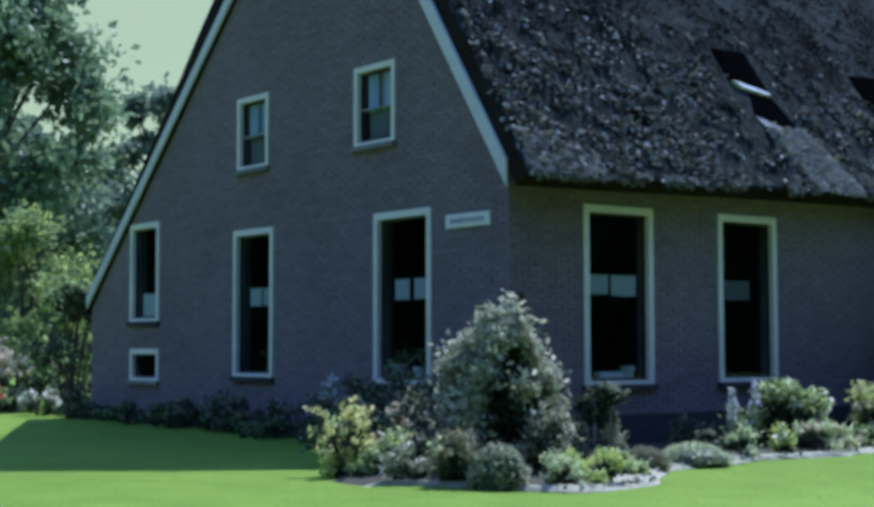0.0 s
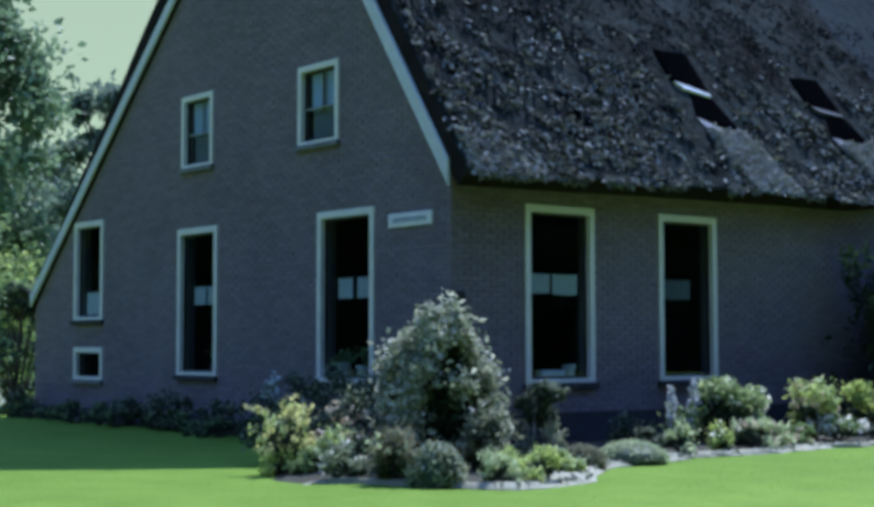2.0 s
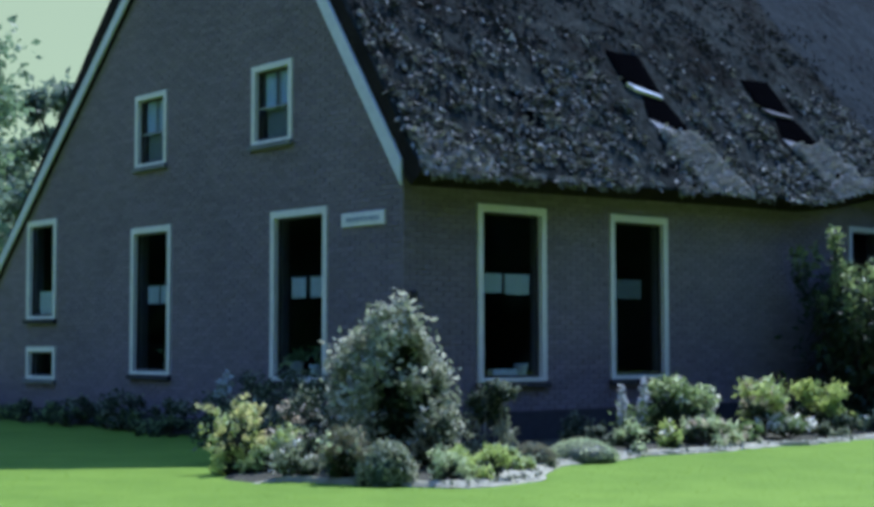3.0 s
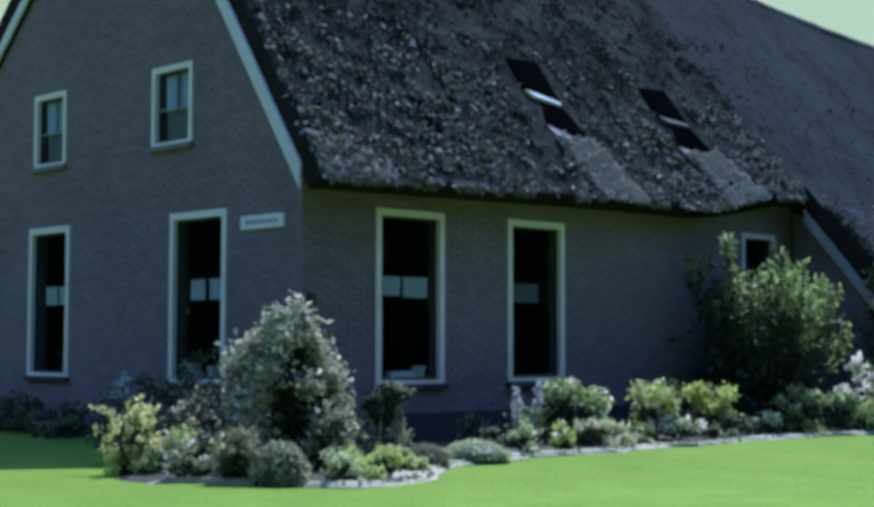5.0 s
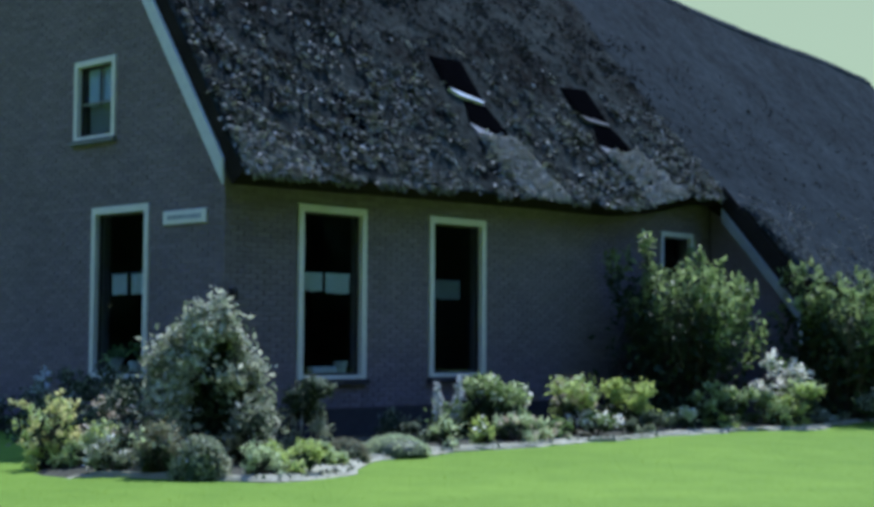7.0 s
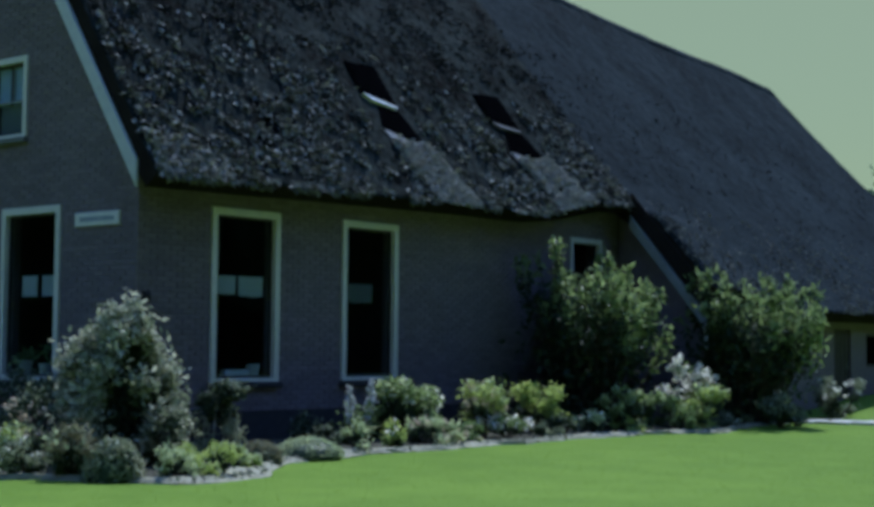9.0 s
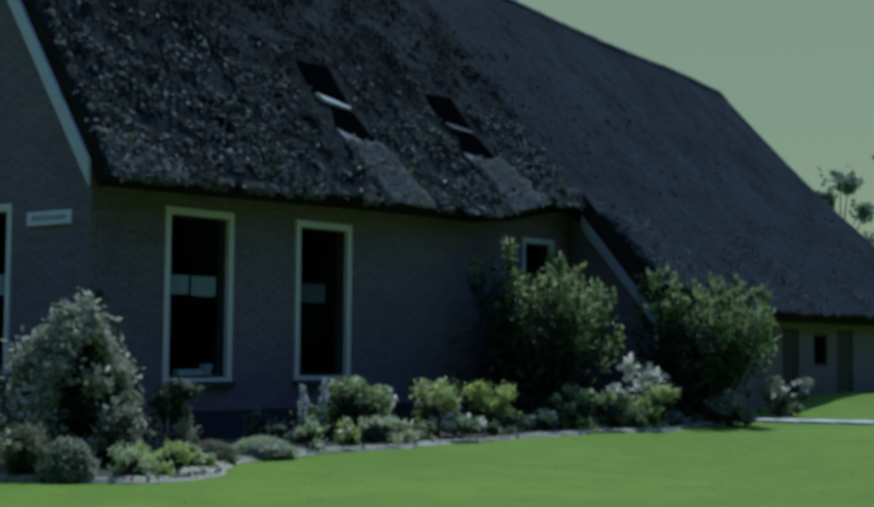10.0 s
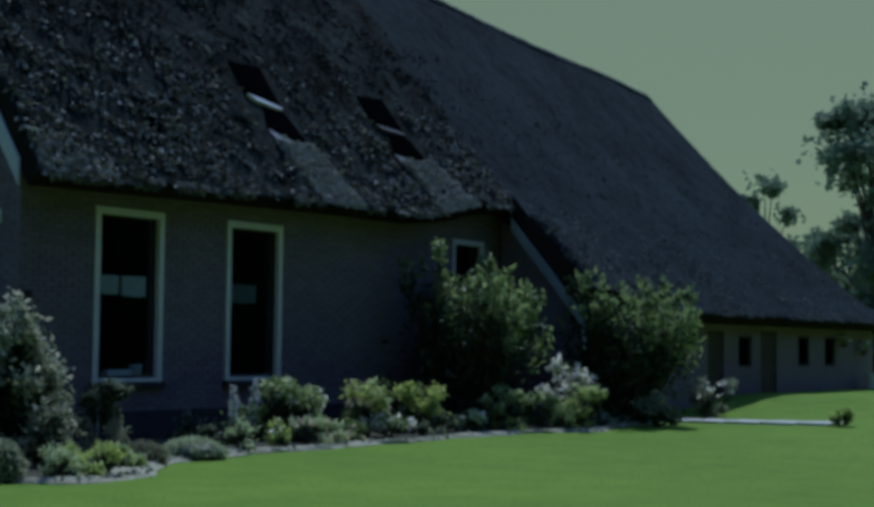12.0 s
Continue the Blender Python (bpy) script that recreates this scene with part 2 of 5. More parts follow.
def slab_wall(cuts, low, top, holes, place, depth):
    """A thick wall standing on low, with a sloping top and openings, as (a0, a1, b0, b1)."""
    bm = bmesh.new()
    cuts = sorted(set(cuts) | {v for h in holes for v in h[:2]})
    d = Vector(depth)

    def block(a0, a1, b00, b01, b10, b11):
        near = [Vector(place(a0, b00)), Vector(place(a1, b10)), Vector(place(a1, b11)), Vector(place(a0, b01))]
        vs = [bm.verts.new(p) for p in near] + [bm.verts.new(p + d) for p in near]
        for f in ((0, 1, 2, 3), (7, 6, 5, 4), (0, 4, 5, 1), (1, 5, 6, 2), (2, 6, 7, 3), (3, 7, 4, 0)):
            bm.faces.new([vs[i] for i in f])

    for a0, a1 in zip(cuts, cuts[1:]):
        mid = (a0 + a1) / 2
        inside = sorted((h[2], h[3]) for h in holes if h[0] < mid < h[1])
        b = low
        for h0, h1 in inside:
            block(a0, a1, b, h0, b, h0)
            b = h1
        block(a0, a1, b, top(a0), b, top(a1))
    bmesh.ops.remove_doubles(bm, verts=bm.verts, dist=0.0005)
    seen = {}
    for f in list(bm.faces):
        key = tuple(round(c, 3) for c in f.calc_center_median())
        seen.setdefault(key, []).append(f)
    bmesh.ops.delete(bm, geom=[f for fs in seen.values() if len(fs) > 1 for f in fs], context="FACES_ONLY")
    bmesh.ops.recalc_face_normals(bm, faces=bm.faces)
    return bm


def frame_ring(outer, inner, place, depth):
    """A rectangular frame as one piece: outer and inner as (a0, a1, b0, b1)."""
    bm = bmesh.new()
    d = Vector(depth)
    rows = []
    for shift in (Vector(), d):
        for a0, a1, b0, b1 in (outer, inner):
            rows.append([bm.verts.new(Vector(place(a, b)) + shift) for a, b in ((a0, b0), (a1, b0), (a1, b1), (a0, b1))])
    for i in range(4):
        k = (i + 1) % 4
        for p, q in ((0, 1), (1, 3), (3, 2), (2, 0)):
            bm.faces.new((rows[p][i], rows[p][k], rows[q][k], rows[q][i]))
    bmesh.ops.recalc_face_normals(bm, faces=bm.faces)
    sharp = [e for e in bm.edges if e.calc_face_angle(0) > 1.2]
    bmesh.ops.bevel(bm, geom=sharp, offset=0.005, segments=1, affect="EDGES")
    return bm


def rect(a0, a1, b0, b1):
    return [(a0, b0), (a1, b0), (a1, b1), (a0, b1)]


def leaves(name, points, size, mat, rng, droop=0.0, slim=0.5, up=0.0, along=None):
    """One mesh of small folded leaves at the given points."""
    points = np.asarray(points, float)
    n = len(points)
    d = rng.normal(size=(n, 3))
    d[:, 2] += up - droop
    if along is not None:
        d = d * 0.45 + np.array(along)
    d /= np.linalg.norm(d, axis=1)[:, None]
    s = np.cross(d, rng.normal(size=(n, 3)))
    s /= np.linalg.norm(s, axis=1)[:, None] + 1e-9
    nrm = np.cross(d, s)
    ln = size * rng.uniform(0.6, 1.35, (n, 1))
    mid = points + d * ln * 0.45
    v = np.stack([points, mid + s * ln * slim * 0.5 + nrm * ln * 0.12, points + d * ln, mid - s * ln * slim * 0.5 + nrm * ln * 0.12], 1).reshape(-1, 3)
    i = np.arange(n)[:, None] * 4
    me = bpy.data.meshes.new(name)
    me.from_pydata(v.tolist(), [], np.concatenate([i + [0, 1, 2], i + [0, 2, 3]]).tolist())
    me.materials.append(mat)
    return me


def crown_points(rng, n, clumps, width, height, base=0.0, shape="dome", spread=0.16, squash=1.0):
    """Points in clumps: an uneven crown with gaps. Returns the points and the clump centres."""
    centres = []
    while len(centres) < clumps:
        h = rng.uniform(0, 1)
        if shape == "cone":
            r = 0.5 * (1 - h) ** 0.6 * (0.75 + 0.35 * rng.uniform())
        elif shape == "dome":
            r = 0.5 * math.sqrt(max(0.0, 1 - h * h))
        elif shape == "vase":
            r = 0.5 * (0.3 + 0.7 * math.sin(min(1.0, h * 1.25) * math.pi / 2)) * (1.0 if h < 0.85 else 0.7)
        else:
            r = 0.5 * math.sin(math.pi * (0.08 + 0.84 * h)) ** 0.7
        a, k = rng.uniform(0, math.tau), math.sqrt(rng.uniform(0.25, 1.0))
        centres.append((math.cos(a) * r * k * width, math.sin(a) * r * k * width * squash, base + h * (height - base) * 0.94))
    centres = np.array(centres)
    sizes = rng.uniform(0.5, 1.4, clumps) * spread
    pick = rng.integers(0, clumps, n)
    pts = centres[pick] + rng.normal(size=(n, 3)) * (sizes[pick] * min(width, height))[:, None] * [0.55, 0.55, 0.42]
    pts[:, 2] = np.clip(pts[:, 2], 0.02, None)
    return pts, centres


def shrub(name, label, at, width, height, n, size, mat, seed, shape="dome", clumps=14, spread=0.16, flowers=None, droop=0.2, slim=0.5, base=0.05, stem=0.012, squash=1.0, second=None, up=0.0, category="shrub", group=""):
    """A bush: stems, foliage in clumps, and blossoms where it has them."""
    rng = np.random.default_rng(seed)
    ob = thing(name, at, label, category, group)
    pts, centres = crown_points(rng, n, clumps, width, height, base, shape, spread, squash)
    bm = bmesh.new()
    for c in centres[: min(clumps, 22)]:
        root = Vector((c[0] * 0.15, c[1] * 0.15, 0.0))
        mid = root.lerp(Vector(c), 0.5) + Vector((rng.normal(0, 0.03), rng.normal(0, 0.03), 0.06 * height))
        limb(bm, [root, mid, Vector(c)], stem, stem * 0.4, 5)
    part("branchwork", bm, M_BARK, ob)
    cut = n if not second else int(n * 0.7)
    part("foliage", leaves("foliage", pts[:cut], size, mat, rng, droop, slim, up), mat, ob)
    # Extra inner leaves in a dark colour stand in for shade within the bush.
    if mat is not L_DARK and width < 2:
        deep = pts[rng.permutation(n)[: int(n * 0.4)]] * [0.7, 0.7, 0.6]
        part("foliage", leaves("foliage", deep, size * 1.2, L_DARK, rng, droop, 0.6, up), L_DARK, ob, "inner leaves coloured dark for shade")
    if second:
        part("second_leaves", leaves("second_leaves", pts[cut:] + [0, 0, 0.03], size * 0.9, second, rng, droop, slim, up), second, ob)
    if flowers:
        fmat, count, fsize, low = flowers
        heads = []
        while len(heads) < count:
            c = centres[rng.integers(0, clumps)] + rng.normal(size=3) * [width * 0.1, width * 0.1, height * 0.08]
            if c[2] > low * height:
                heads.append(c)
        pet = np.repeat(np.array(heads), 7, 0) + rng.normal(size=(count * 7, 3)) * fsize * 0.35
        part("blossom", leaves("blossom", pet, fsize, fmat, rng, 0.0, 0.9), fmat, ob)
    return ob


def arching_shrub(label, at, width, height, n, size, seed, stems=64, lean=(0.83, 0.55)):
    """A fan of shoots over a heart coloured dark for shade: a flat leafy canopy in a sunlit colour leaning one way,
    with single whips standing above it.
    """
    rng = np.random.default_rng(seed)
    ob = thing("green_shrub", at, label, "shrub")
    bm, lit, dim = bmesh.new(), [], []
    for k in range(stems):
        a, out = rng.uniform(0, math.tau), width * 0.5 * math.sqrt(rng.uniform(0.02, 1.0))
        side = (math.cos(a) * lean[0] + math.sin(a) * lean[1]) * 2 * out / width
        whip = rng.uniform() < 0.13
        tall = height * (1.0 - 0.16 * max(0.0, side) - 0.06 * abs(side)) * (rng.uniform(1.04, 1.2) if whip else rng.uniform(0.72, 1.0))
        root = Vector((math.cos(a) * out * 0.25, math.sin(a) * out * 0.25, 0))
        tip = Vector((math.cos(a) * out * 1.05, math.sin(a) * out * 1.05, tall))
        mid = root.lerp(tip, 0.55) + Vector((math.cos(a) * out * 0.1, math.sin(a) * out * 0.1, tall * 0.07))
        limb(bm, [root, mid, tip], 0.016, 0.004, 5)
        # Leaves beyond this point mostly take the sunlit colour, the rest the shaded one.
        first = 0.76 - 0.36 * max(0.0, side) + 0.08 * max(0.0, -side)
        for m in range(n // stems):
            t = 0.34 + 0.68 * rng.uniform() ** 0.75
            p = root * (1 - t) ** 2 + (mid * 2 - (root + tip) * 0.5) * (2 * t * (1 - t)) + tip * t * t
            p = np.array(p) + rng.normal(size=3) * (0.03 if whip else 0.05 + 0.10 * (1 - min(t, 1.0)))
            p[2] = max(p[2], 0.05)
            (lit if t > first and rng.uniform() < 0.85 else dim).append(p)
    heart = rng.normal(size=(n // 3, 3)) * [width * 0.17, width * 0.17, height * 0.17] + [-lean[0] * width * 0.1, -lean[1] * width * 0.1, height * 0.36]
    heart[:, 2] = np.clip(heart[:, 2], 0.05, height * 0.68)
    part("branchwork", bm, M_BARK, ob)
    part("foliage", leaves("foliage", np.concatenate([np.array(dim), heart]), size, L_DARK, rng, 0.2, 0.5, 0.3), L_DARK, ob, "leaves coloured dark for shade")
    part("second_leaves", leaves("second_leaves", np.array(lit), size, L_BRIGHT, rng, 0.1, 0.42, 0.6), L_BRIGHT, ob, "leaves coloured bright for sunlight")
    return ob


def corner_shrub(at):
    """A tall silver-leaved shrub: a close heart coloured dark for shade, pale clumps of leaves round it and a thin side
    shoot.
    """
    rng = np.random.default_rng(1)
    ob = thing("variegated_shrub", at, "tall silver-leaved shrub at the house corner, its heart coloured dark for shade", "shrub")
    centres = []
    for k in range(74):
        h, a, q = rng.uniform(0.04, 1.0), rng.uniform(0, math.tau), math.sqrt(rng.uniform(0.6, 1.0))
        r = 0.60 * math.sin(math.pi * (0.34 + 0.60 * h)) ** 1.1 * q
        centres.append((math.cos(a) * r + 0.04 * h, math.sin(a) * r - 0.02 * h, 0.08 + 1.50 * h))
    for k in range(10):
        centres.append((-0.28 + rng.normal(0, 0.05), -0.38 + rng.normal(0, 0.05), 0.45 + 0.085 * k))
    centres = np.array(centres)
    bm = bmesh.new()
    for c in centres[::3]:
        limb(bm, [(c[0] * 0.1, c[1] * 0.1, 0), (c[0] * 0.5, c[1] * 0.5, c[2] * 0.65), tuple(c)], 0.016, 0.005, 5)
    part("branchwork", bm, M_BARK, ob)
    # Heart leaves: the shade inside the shrub is put into their dark colour.
    n = 3600
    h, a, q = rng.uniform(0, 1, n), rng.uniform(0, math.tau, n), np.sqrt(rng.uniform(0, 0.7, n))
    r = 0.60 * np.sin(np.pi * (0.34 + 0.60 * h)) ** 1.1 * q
    part("foliage", leaves("foliage", np.stack([np.cos(a) * r, np.sin(a) * r, 0.05 + 1.34 * h], 1), 0.11, L_DARK, rng, 0.2, 0.6), L_DARK, ob, "inner leaves coloured dark for shade")
    for name, mat, share, off in (("foliage", L_GREYGREEN, 55, 0.0), ("second_leaves", L_SILVER, 42, 0.025)):
        pts = np.repeat(centres, share, 0)
        pts = pts + rng.normal(size=pts.shape) * np.repeat(rng.uniform(0.045, 0.095, len(centres)), share)[:, None] + [0, 0, off]
        pts[:, 2] = np.clip(pts[:, 2], 0.03, None)
        part(name, leaves(name, pts, 0.085, mat, rng, 0.25, 0.55), mat, ob, "silver-edged leaves" if mat is L_SILVER else "")
    return ob


def flower_spikes(at, seed):
    """A few tall thin stems set with pale flowers over a tuft of leaves."""
    rng = np.random.default_rng(seed)
    ob = thing("flower_spikes", at, "tall pale blue flower spikes against the wall", "flowers")
    petals, green = [], []
    for k, (dx, dy, tall) in enumerate(((0.0, 0.0, 0.76), (0.16, 0.26, 0.82), (0.1, 0.36, 0.66), (-0.1, 0.14, 0.6))):
        bm = bmesh.new()
        foot, tip = Vector((dx * 0.5, dy * 0.6, 0)), Vector((dx, dy, tall))
        limb(bm, [foot, foot.lerp(tip, 0.5) + Vector((0.02, 0.0, 0.0)), tip], 0.009, 0.004, 5)
        part("stem", bm, L_GREEN, ob)
        for m in range(120):
            t = rng.uniform(0.35, 1.0)
            petals.append(np.array(foot.lerp(tip, t)) + rng.normal(size=3) * [0.03, 0.03, 0.015] * (1.25 - 0.7 * t))
        for m in range(60):
            green.append(np.array(foot.lerp(tip, rng.uniform(0.05, 0.6))) + rng.normal(size=3) * [0.06, 0.06, 0.03])
    green = np.array(green)
    green[:, 2] = np.clip(green[:, 2], 0.02, None)
    part("foliage", leaves("foliage", green, 0.09, L_GREEN, rng, 0.1, 0.4, 0.4), L_GREEN, ob)
    part("blossom", leaves("blossom", np.array(petals), 0.045, L_BLUE, rng, 0.0, 0.9), L_BLUE, ob, "pale blue petals")
    return ob


def stemmed_shrub(at):
    """A small dark round head on several bare pale stems."""
    rng = np.random.default_rng(9)
    ob = thing("dark_shrub", at, "dark round-headed shrub on bare pale stems beside the window", "shrub")
    for k in range(6):
        bm = bmesh.new()
        a, o = k * 1.05, rng.uniform(0.06, 0.2)
        limb(bm, [(math.cos(a) * o, math.sin(a) * o, 0), (math.cos(a) * o * 1.15, math.sin(a) * o * 1.15, 0.3), (math.cos(a) * o * 0.8, math.sin(a) * o * 0.8, 0.55)], 0.022, 0.012, 6)
        part("stem", bm, M_PALESTEM, ob)
    pts, _ = crown_points(rng, 2600, 16, 0.52, 0.82, 0.44, "egg", 0.15)
    part("foliage", leaves("foliage", pts[:2000], 0.07, L_DARK, rng, 0.2, 0.55), L_DARK, ob)
    part("second_leaves", leaves("second_leaves", pts[2000:] + [0.04, 0.05, 0.03], 0.06, L_GREYGREEN, rng, 0.2, 0.55), L_GREYGREEN, ob)
    low, _ = crown_points(rng, 500, 9, 0.8, 0.5, 0.05, "dome", 0.16)
    part("foliage", leaves("foliage", low, 0.06, L_GREYGREEN, rng, 0.1, 0.5, 0.5), L_GREYGREEN, ob)
    return ob


def cushion(label, at, width, height, n, size, mat, seed, second=None):
    """A dense low dome of small upright leaves."""
    rng = np.random.default_rng(seed)
    ob = thing("cushion_plant", at, label, "plant")
    a, h = rng.uniform(0, math.tau, n), rng.uniform(0, 1, n)
    r = np.sqrt(1 - h * h) * (0.94 + 0.1 * np.sin(a * 3 + 1) + 0.06 * np.sin(a * 7)) * rng.uniform(0.9, 1.02, n)
    pts = np.stack([np.cos(a) * r * width / 2, np.sin(a) * r * width / 2, h * height * rng.uniform(0.88, 1.03, n)], 1)
    # Filler dome in dark leaf colour, for the shade between the leaves.
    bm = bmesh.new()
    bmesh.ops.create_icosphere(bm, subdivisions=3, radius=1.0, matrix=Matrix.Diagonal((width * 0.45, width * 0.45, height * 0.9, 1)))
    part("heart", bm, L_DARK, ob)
    cut = int(n * 0.7) if second else n
    part("foliage", leaves("foliage", pts[:cut], size, mat, rng, 0, 0.5, 0.4), mat, ob)
    if second:
        part("second_leaves", leaves("second_leaves", pts[cut:], size, second, rng, 0, 0.5, 0.4), second, ob)
    return ob


def tree(name, label, at, height, width, base, n, size, mat, seed, clumps=40, trunk=0.2, shape="egg", spread=0.11):
    rng = np.random.default_rng(seed)
    ob = thing(name, at, label, "tree")
    pts, centres = crown_points(rng, n, clumps, width, height, base, shape, spread)
    bm = bmesh.new()
    top = Vector((0.1 * width * rng.normal() * 0.3, 0, height * 0.75))
    limb(bm, [Vector((0, 0, -0.1)), Vector((0.05, 0.03, base * 0.7)), top * 0.65, top], trunk, trunk * 0.2, 8)
    for c in centres[:26]:
        root = Vector((0, 0, max(base * 0.6, c[2] * 0.6)))
        limb(bm, [root, root.lerp(Vector(c), 0.5) + Vector((0, 0, 0.2)), Vector(c)], trunk * 0.3, trunk * 0.08, 5)
    part("trunk", bm, M_BARK, ob)
    part("crown", leaves("crown", pts, size, mat, rng, 0.3, 0.65), mat, ob)
    return ob


def smooth(a, b, v):
    k = min(1.0, max(0.0, (v - a) / (b - a)))
    return k * k * (3 - 2 * k)


def ground_z(x, y):
    """The lawn lies level in front of the house and rises a little towards the barn end."""
    return 0.38 * smooth(13.0, 18.5, y) * smooth(-30, -8, x)


# ---- ground ----
def build_ground():
    xs = [-2500, -600, -200, -90, -45] + [-30 + 1.0 * i for i in range(61)] + [45, 90, 200, 600, 2500]
    ys = [-2500, -600, -200, -90, -45] + [-30 + 1.0 * i for i in range(81)] + [70, 100, 200, 600, 2500]
    me = bpy.data.meshes.new("ground")
    verts = [(x, y, ground_z(x, y) + 0.012 * noise.noise((x * 0.4, y * 0.4, 0))) for y in ys for x in xs]
    w = len(xs)
    me.from_pydata(verts, [], [(j * w + i, j * w + i + 1, (j + 1) * w + i + 1, (j + 1) * w + i) for j in range(len(ys) - 1) for i in range(w - 1)])
    for p in me.polygons:
        p.use_smooth = True
    me.materials.append(M_LAWN)
    return tagged(new("ground", me), "mown green lawn, sunlit, in front of the farmhouse", "lawn", kind="structure")


build_ground()


def bed_edge(y):
    """How far the border reaches out from the side wall at y."""
    return 2.75 + 1.5 * math.exp(-((y + 2.45) / 1.75) ** 2) + 0.55 * math.exp(-((y - 9.0) / 1.1) ** 2) + 0.06 * math.sin(y * 3.1) + 0.04 * math.sin(y * 7.3 + 1)


def build_bed():
    """The soil border along the side wall and round the corner, and its pale gravel rim."""
    rng = random.Random(4)
    soil, rim = bmesh.new(), bmesh.new()
    rows, rimrows = [], []
    for i in range(106):
        y = -4.0 + i * 0.16
        end = smooth(-3.75, -2.7, y)
        out = max(2.4, bed_edge(y) * end + 2.6 * (1 - end))
        inner = 0.02 if y > 0.05 else 0.3 + 1.6 * smooth(-2.6, -4.0, y) - 1.5 * smooth(-0.2, -1.2, y) + 1.6 * smooth(-1.5, -2.5, y)
        wide = 0.26 - 0.10 * smooth(1.0, 3.0, y) + 0.1 * math.sin(y * 2.3) + 0.34 * math.exp(-((y + 0.9) / 1.6) ** 2)
        wide *= 0.2 + 0.8 * smooth(-3.8, -2.8, y)
        cols = [inner + (out - inner) * k / 12 for k in range(13)]
        rows.append([soil.verts.new((x, y, ground_z(x, y) + (0.012 + 0.05 * math.sin(math.pi * k / 12) + rng.uniform(-0.012, 0.012)) * smooth(-4.0, -3.5, y) - 0.01 * (1 - smooth(-4.0, -3.8, y)))) for k, x in enumerate(cols)])
        rimrows.append([rim.verts.new((out - wide + (wide + 0.05 + rng.uniform(-0.03, 0.03)) * k / 4, y, ground_z(out, y) + ((0.03, 0.055, 0.055, 0.045, 0.0)[k] + rng.uniform(-0.006, 0.006)) * smooth(-4.0, -3.6, y) - 0.01 * (1 - smooth(-4.0, -3.8, y)))) for k in range(5)])
    for grid, bm in ((rows, soil), (rimrows, rim)):
        for j in range(len(grid) - 1):
            for i in range(len(grid[0]) - 1):
                bm.faces.new((grid[j][i], grid[j][i + 1], grid[j + 1][i + 1], grid[j + 1][i]))
    for name, bm, mat, label in (("flower_bed", soil, M_SOIL, "dark garden soil of the border along the brick wall"), ("gravel_border", rim, M_GRAVEL, "pale gravel rim between flower bed and lawn")):
        ob = part(name, bm, mat, None)
        tagged(ob, label, "flower bed" if name == "flower_bed" else "border", kind="structure")
    # the narrow strip under the gable
    bm = bmesh.new()
    grid = [[bm.verts.new((-12.6 + i * 0.3, -0.02 - (0.38 + 0.42 * smooth(-6, -1, -12.6 + i * 0.3) + 0.08 * math.sin(i * 1.7)) * k / 4, 0.012 + 0.04 * math.sin(math.pi * k / 4))) for k in range(5)] for i in range(43)]
    for j in range(42):
        for i in range(4):
            bm.faces.new((grid[j][i], grid[j + 1][i], grid[j + 1][i + 1], grid[j][i + 1]))
    bmesh.ops.recalc_face_normals(bm, faces=bm.faces)
    tagged(part("flower_bed", bm, M_SOIL, None), "shaded soil strip under the gable wall", "flower bed", kind="structure")


build_bed()


def build_pebbles():
    """Loose pale stones along the lawn side of the border."""
    rng = random.Random(15)
    verts, faces = [], []
    for k in range(420):
        y = rng.uniform(-3.0, 12.5)
        x = bed_edge(y) - abs(rng.gauss(0.0, 0.16)) + 0.03
        r = rng.choice((0.008, 0.012, 0.016, 0.026))
        z = ground_z(x, y) + 0.05
        ring = [(x + r * rng.uniform(0.7, 1.2) * math.cos(i * math.tau / 6), y + r * rng.uniform(0.7, 1.2) * math.sin(i * math.tau / 6)) for i in range(6)]
        b = len(verts)
        verts += [(p, q, z - 0.015) for p, q in ring] + [(x + (p - x) * 0.65, y + (q - y) * 0.65, z + r * 0.7) for p, q in ring]
        faces += [(b + i, b + (i + 1) % 6, b + 6 + (i + 1) % 6, b + 6 + i) for i in range(6)] + [tuple(b + 6 + i for i in range(6))]
    me = bpy.data.meshes.new("pebbles")
    me.from_pydata(verts, [], faces)
    me.materials.append(M_PEBBLE)
    tagged(new("pebbles", me), "loose pale stones along the lawn edge of the border", "pebbles", kind="stuff")


build_pebbles()


def build_path():
    """Pale slabs leading past the barn end of the border."""
    run = [(2.4 + 0.62 * i, 12.55 + 0.16 * i) for i in range(5)]
    ob = thing("path", (0, 0, 0), "pale concrete slab path beside the lawn", "path", kind="structure")
    for i, (x, y) in enumerate(run):
        bm = bmesh.new()
        box(bm, x, x + 0.59, y, y + 0.85, ground_z(x, y) - 0.05, ground_z(x, y + 0.4) + 0.045, bevel=0.012)
        part("slab", bm, M_SLAB, ob)


build_path()

# ---- the farmhouse ----
RX = -4.25                       # ridge line
EAVE_X, BARN_Y, BARN_EAVE = 0.42, 11.0, (2.2, 2.03)
LEFT_EAVE = (-12.4, 2.14)
